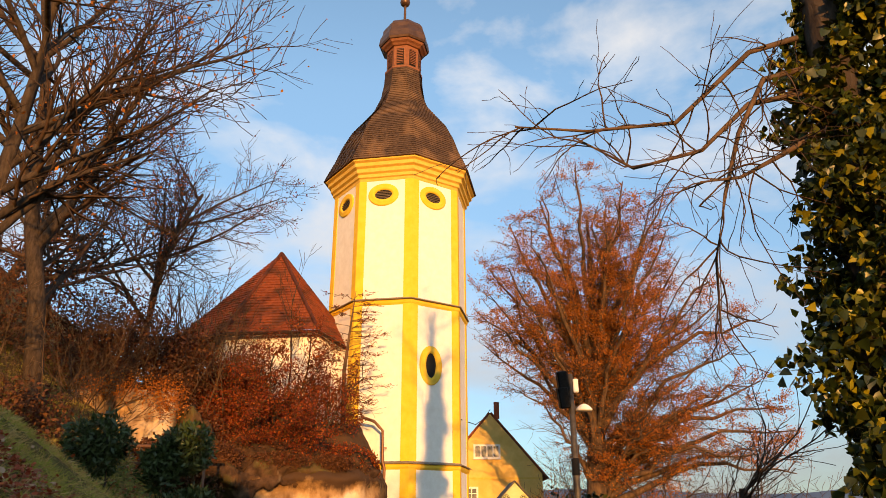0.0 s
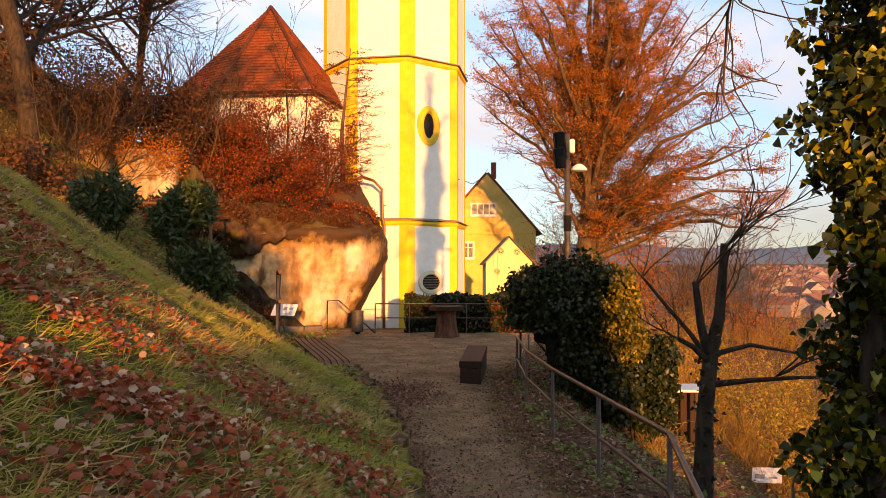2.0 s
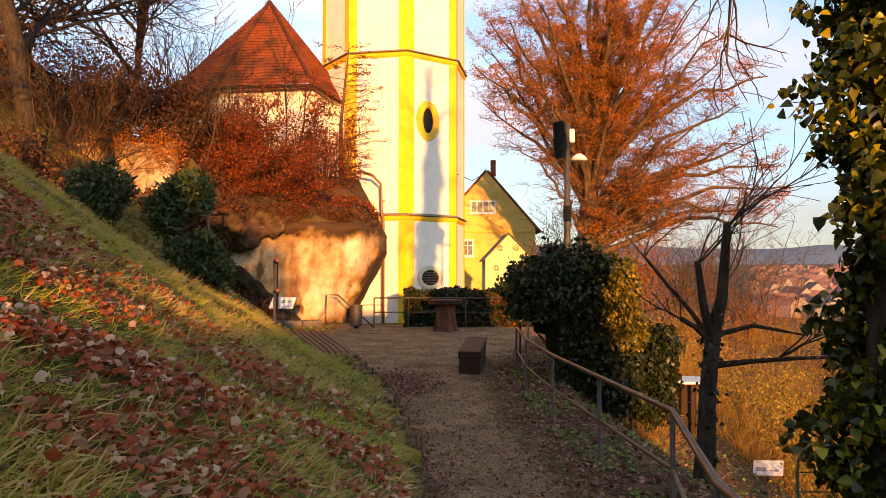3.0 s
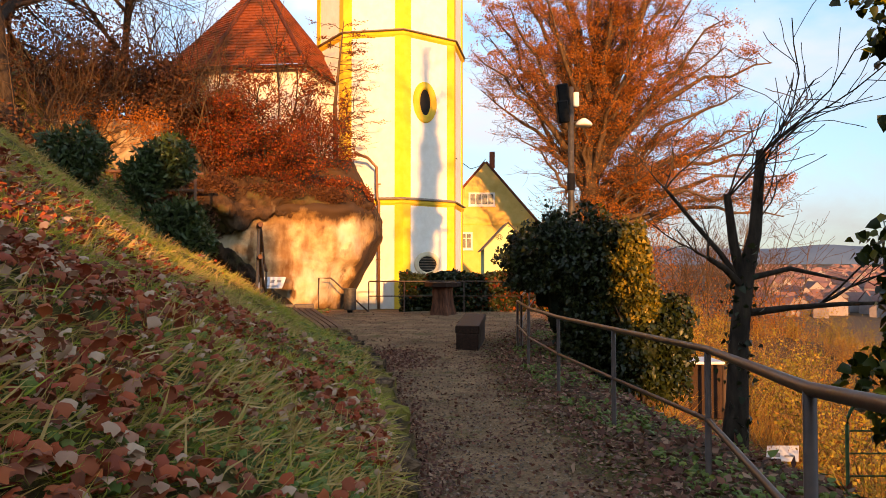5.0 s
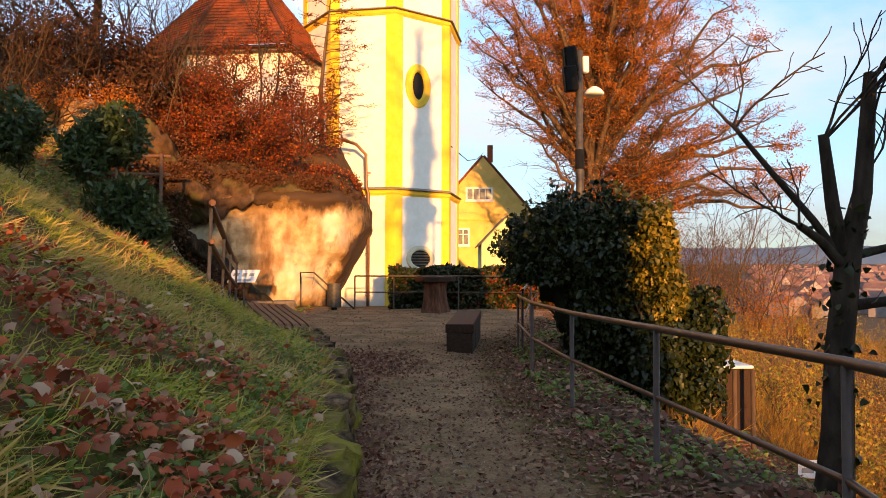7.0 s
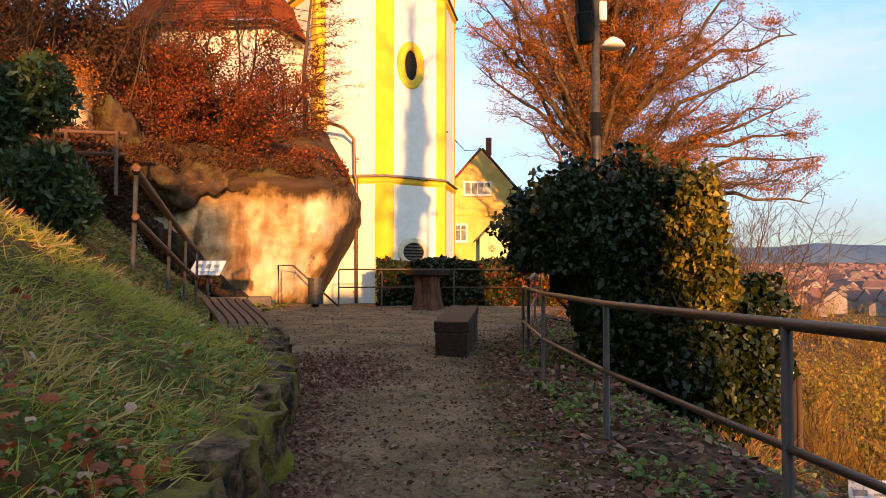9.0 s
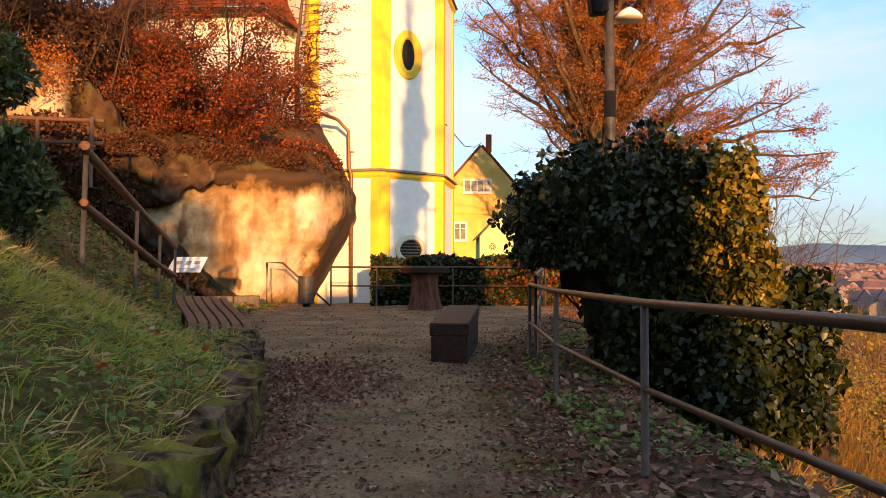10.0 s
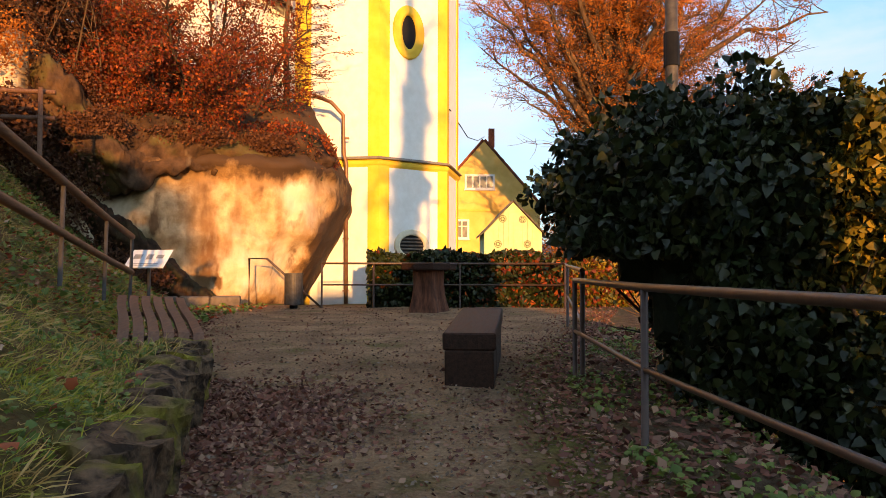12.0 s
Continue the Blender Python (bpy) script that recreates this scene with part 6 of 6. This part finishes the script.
def grass_bank():
    """Tufts of blades that lean downhill, each tuft with its own way and length."""
    n = 24000
    y = 1.2 + 26 * rng.random(n) ** 1.6
    x = lerp_table(y, PATH_L) - 0.02 - rng.random(n) ** 1.15 * (4.5 + 0.25 * y)
    keep = rng.random(n) < (0.6 + 0.4 * np.sin(2.1 * x + 1.3 * y) * np.cos(1.7 * y - 0.8 * x)) * np.where((y < 8.6) & (leaf_patch(x, y) > -0.05), np.where(y < 5.0, 0.42, 0.55), 1.0)
    x, y = x[keep], y[keep]
    m = len(x)
    lean = np.stack([0.55 + rng.normal(0, 0.3, m), -0.2 + rng.normal(0, 0.35, m), rng.uniform(0.0, 0.45, m)], -1)
    dry = rng.random(m) < 0.30 + 0.24 * np.sin(1.3 * x - 0.9 * y)
    for name, label, pick, per, size, mat in (("grass", "long unmown grass in tufts on the bank", ~dry, 16, 0.125, L_GRASS), ("dry_grass", "yellowed lying grass on the bank", dry, 13, 0.165, L_STRAW)):
        k = np.repeat(np.nonzero(pick)[0], per)
        off = rng.normal(0, 0.05, (len(k), 2))
        bx, by = x[k] + off[:, 0], y[k] + off[:, 1]
        way = lean[k].copy()
        way[:, :2] += 3.5 * off
        tagged(leaf_cloud(name, np.stack([bx, by, height(bx, by) - 0.015], -1), size, mat, shape="blade", up=1.6 * way, spread=0.5), label, "grass", kind="stuff")


grass_bank()


def strewn(name, label, x, y, size, mat, shape="maple", lift=0.02):
    z = height(x, y) + lift * rng.uniform(0.5, 1.5, len(x))
    return tagged(leaf_cloud(name, np.stack([x, y, z], -1), size, mat, shape=shape, flat=True), label, "leaves", kind="stuff")


def strew_all():
    n = 30900
    y = np.concatenate([1.6 + 7.2 * rng.random(30000) ** 1.0, 8 + 7 * rng.random(900)])
    x = lerp_table(y, PATH_L) - 0.02 - rng.random(n) * 5.2
    keep = rng.random(n) < np.clip(0.38 + 0.8 * leaf_patch(x, y), 0.06, 1) * np.interp(y, [3.6, 4.8, 6.0, 8.5, 10], [1.2, 0.95, 0.6, 0.34, 0.4])
    m = 4200
    hy = 3 + 15 * rng.random(m) ** 1.3
    hx = lerp_table(hy, PATH_L) - 0.15 - np.abs(rng.normal(0, 0.55, m))
    strewn("bank_herbs", "green nettles and herbs along the wall's top", hx, hy, 0.042, L_HERB, "maple", 0.06)
    strewn("fallen_leaves", "red-brown fallen maple leaves on the grass", x[keep], y[keep], 0.06, L_FALLEN, lift=0.1)
    n = 34000
    y = 2 + 27 * rng.random(n) ** 1.15
    xl, xr = lerp_table(y, PATH_L), lerp_table(y, PATH_R)
    side = rng.random(n)
    x = np.where(side < 0.48, xl + np.abs(rng.normal(0, 0.34, n)), np.where(side < 0.80, xr - 0.1 - np.abs(rng.normal(0, 0.55, n)), xl + (xr - xl) * rng.random(n)))
    strewn("path_litter", "small dark leaves along the path's edges", x, y, 0.046, L_LITTER, "oval", 0.012)
    n = 17000
    y = 3 + 26 * rng.random(n) ** 1.3
    xl, xr = lerp_table(y, PATH_L), lerp_table(y, PATH_R)
    x = xl + (xr - xl) * rng.random(n)
    strewn("path_grit", "loose grit and crumbs on the trodden path", x, y, 0.03, L_GRIT, "oval", 0.008)
    n = 7500
    x, y = rng.normal(-1.0, 0.45, n), rng.normal(15.2, 0.75, n)
    keep = x > lerp_table(y, PATH_L) + 0.05
    strewn("leaf_drift", "drift of dark purple-brown leaves on the gravel", x[keep], y[keep], 0.055, L_LITTER, "oval", 0.012)
    n = 9000
    y = rng.uniform(3, 22, n)
    x = lerp_table(y, PATH_R) - 0.15 + rng.uniform(0, 1, n) ** 1.5 * 2.6
    g = (rng.random(n) < 0.6) & (np.sin(1.9 * y + x) > -0.5)
    strewn("verge_leaves", "low ivy and nettles on the verge", x[g], y[g], 0.056, L_HERB, "maple", 0.04)
    strewn("verge_litter", "brown leaf litter under the railing", x + rng.normal(0, 0.3, n), y + rng.normal(0, 0.3, n), 0.08, L_LITTER, "oval", 0.02)

    n = 9000
    x, y = rng.uniform(-11, -4.0, n), rng.uniform(17.0, 28.5, n)
    g = rng.random(n) < 0.45
    strewn("step_ivy", "ivy creeping over the slope beside the steps", x[g], y[g], 0.1, L_HERB, "lobed", 0.08)
    strewn("step_litter", "red-brown leaves on the slope beside the steps", x[~g], y[~g], 0.09, L_FALLEN, "oval", 0.06)
    n = 16000
    x, y = rng.uniform(3.0, 10.5, n), rng.uniform(4, 21.5, n)
    strewn("slope_litter", "brown leaf litter and stems on the slope", x, y, 0.12, L_LITTER, "long", 0.03)
    g = rng.random(n) < 0.25
    strewn("slope_weeds", "low weeds on the slope below the railing", x[g], y[g], 0.11, L_HERB, "lobed", 0.05)


strew_all()


# ---- low stone edge of the path ----
def build_edge_wall():
    t = thing("edge_wall", "low mossy rubble wall holding the grass bank", "wall", kind="structure")
    y = 4.4
    while y < 16.4:
        L = random.uniform(0.24, 0.5)
        x = float(lerp_table(y + L / 2, PATH_L))
        x2 = float(lerp_table(y + L, PATH_L)) - float(lerp_table(y, PATH_L))
        h = random.uniform(0.36, 0.5) * min(1.0, 0.35 + (y - 4) / 7)
        z = float(lerp_table(y, PATH_Z))
        bm = bmesh.new()
        bmesh.ops.create_cube(bm, size=1.0)
        bmesh.ops.subdivide_edges(bm, edges=bm.edges, cuts=5, use_grid_fill=True)
        turn = Euler((radians(random.uniform(-5, 5)), radians(random.uniform(-7, 7)), -math.atan2(x2, L) * -1 + radians(random.uniform(-6, 6)))).to_matrix()
        for v in bm.verts:
            q = v.co.copy()
            rr = 1 - 0.10 * (abs(q.x) + abs(q.y) + abs(q.z) - 0.5)
            v.co = turn @ Vector((q.x * 0.38 * rr, q.y * L * 1.08 * rr, q.z * (h + 0.14) * rr))
            v.co += Vector((noise.fractal(v.co * 5 + Vector((0, y * 3, 0)), 1.0, 2.0, 3), noise.fractal(v.co * 5 + Vector((9, y * 3, 0)), 1.0, 2.0, 3), noise.fractal(v.co * 5 + Vector((0, y * 3, 7)), 1.0, 2.0, 3))) * 0.06
            v.co += Vector((x - 0.08 + 0.03 * math.sin(7 * y), y + L / 2, z + h / 2 - 0.07))
        part("stone", bm, M_WALLSTONE, t)
        y += L
    return t


build_edge_wall()
kerb = thing("kerb_stones", "grey stone kerb at the foot of the rock", "kerb", kind="structure")
for i in range(3):
    box("stone", (-6.3 + 0.72 * i, 27.2 + 0.18 * i, 0.3), (0.7, 0.45, 0.36), M_STONEGREY, kerb, 0.03, wobble=0.02, rot=(0, 0, 14))


# ---- things on the slope below ----
def slope_board(x, y, rz):
    gz = ground_z(x, y)
    t = thing("garden_board", "white tilted notice board on the slope", "sign", (x, y, gz), rz, "notice boards on the slope")
    rot = Euler((radians(38), radians(-8), 0)).to_matrix()
    bm = bmesh.new()
    bm_box(bm, (0, 0, 0.42), (0.78, 0.52, 0.03), rot, 0.004)
    part("panel", bm, M_SIGN, t, "white panel")
    for u, v, w, h in ((-0.18, -0.06, 0.26, 0.14), (0.17, -0.1, 0.22, 0.06)):
        bm = bmesh.new()
        bm_box(bm, Vector((0, 0, 0.42)) + rot @ Vector((u, v, 0.02)), (w, h, 0.006), rot)
        part("print", bm, M_INK, t)
    tube("post", [(0, 0.05, -0.2), (0, 0.05, 0.42)], 0.035, M_GALV, t, 8)


slope_board(9.1, 20.2, -35)
slope_board(8.5, 17.3, 12)


def build_garden_hut():
    x, y = 6.7, 19.6
    gz = ground_z(x, y)
    t = thing("garden_hut", "small dark timber hut with flat pale roof", "hut", (x, y, gz))
    top = -0.65 - gz
    box("wall", (0.25, 0.4, top / 2), (0.9, 0.8, top), M_BENCH, t, 0.02)
    box("roof", (0, 0.2, top + 0.05), (1.1, 1.1, 0.07), M_SIGN, t, 0.02, "pale sheet roof")
    for px_ in (-0.45, 0.1, 0.5):
        tube("post", [(px_, -0.4, -0.3), (px_, -0.4, top)], 0.05, M_BARKWARM, t, 7)
    return t


build_garden_hut()
M_GREENIRON = material("green_iron", (0.05, 0.12, 0.04), (0.09, 0.18, 0.06), 12.0, 0.5, 0.1)
arch = thing("garden_arch", "green painted iron plant arch by the railing", "arch")
for dx in (0.0, 0.5):
    tube("upright", [(3.75 + dx, 7.7, ground_z(3.75 + dx, 7.7) - 0.2), (3.75 + dx, 7.7, 0.35)], 0.016, M_GREENIRON, arch, 6)
tube("bow", [(3.75 + 0.25 - 0.25 * math.cos(a), 7.7, 0.35 + 0.25 * math.sin(a)) for a in np.linspace(0, math.pi, 12)], 0.014, M_GREENIRON, arch, 6)
for k in range(5):
    tube("rung", [(3.75, 7.7, 0.3 - 0.2 * k), (4.25, 7.7, 0.3 - 0.2 * k)], 0.008, M_GREENIRON, arch, 5)

cable = thing("overhead_cable", "thin black cable from the tower to the house", "cable")
tube("wire", [(0.9, 37.0, 7.3), (2.2, 50, 8.6), (3.4, 61, 10.4), (4.6, 71.4, 12.6)], 0.025, M_BLACK, cable, 5)

mound("hillside_shrubs", "rust-coloured scrub behind the beech on the hillside", [((13, 58, 1.0), (6, 2.5, 3.2)), ((20, 59, -0.5), (6, 2.5, 3.4)), ((8.5, 62, 1.0), (3.5, 2, 3.2)), ((25.5, 57, -2.0), (4, 2.5, 3.0)), ((9.8, 56, 2.0), (3.2, 1.8, 2.8)), ((14.5, 56, 3.0), (4.0, 1.8, 3.2)), ((12.0, 74, 5.0), (3.5, 2, 6.0))], 4200, 0.13, L_BEECH)


def hillside_twigs():
    C = []
    for i in range(60):
        x = 7.5 + 20 * random.random()
        y = 55 + 8 * random.random()
        lv = grow((x, y, ground_z(x, y) - 0.2), (random.gauss(0, 0.3), random.gauss(0, 0.2), 1), random.uniform(4.5, 10), 0.06, [(8, 0.5, 38, 0.2), (4, 0.5, 40, 0.2)], 0.03, 0.1, 1200 + i)
        C += lv[0] + lv[1] + lv[2]
    return tagged(limbs("hillside_twigs", C, 3, M_BARKWARM, None, least=0.014), "bare rusty scrub stems on the hillside", "scrub", kind="stuff")


hillside_twigs()
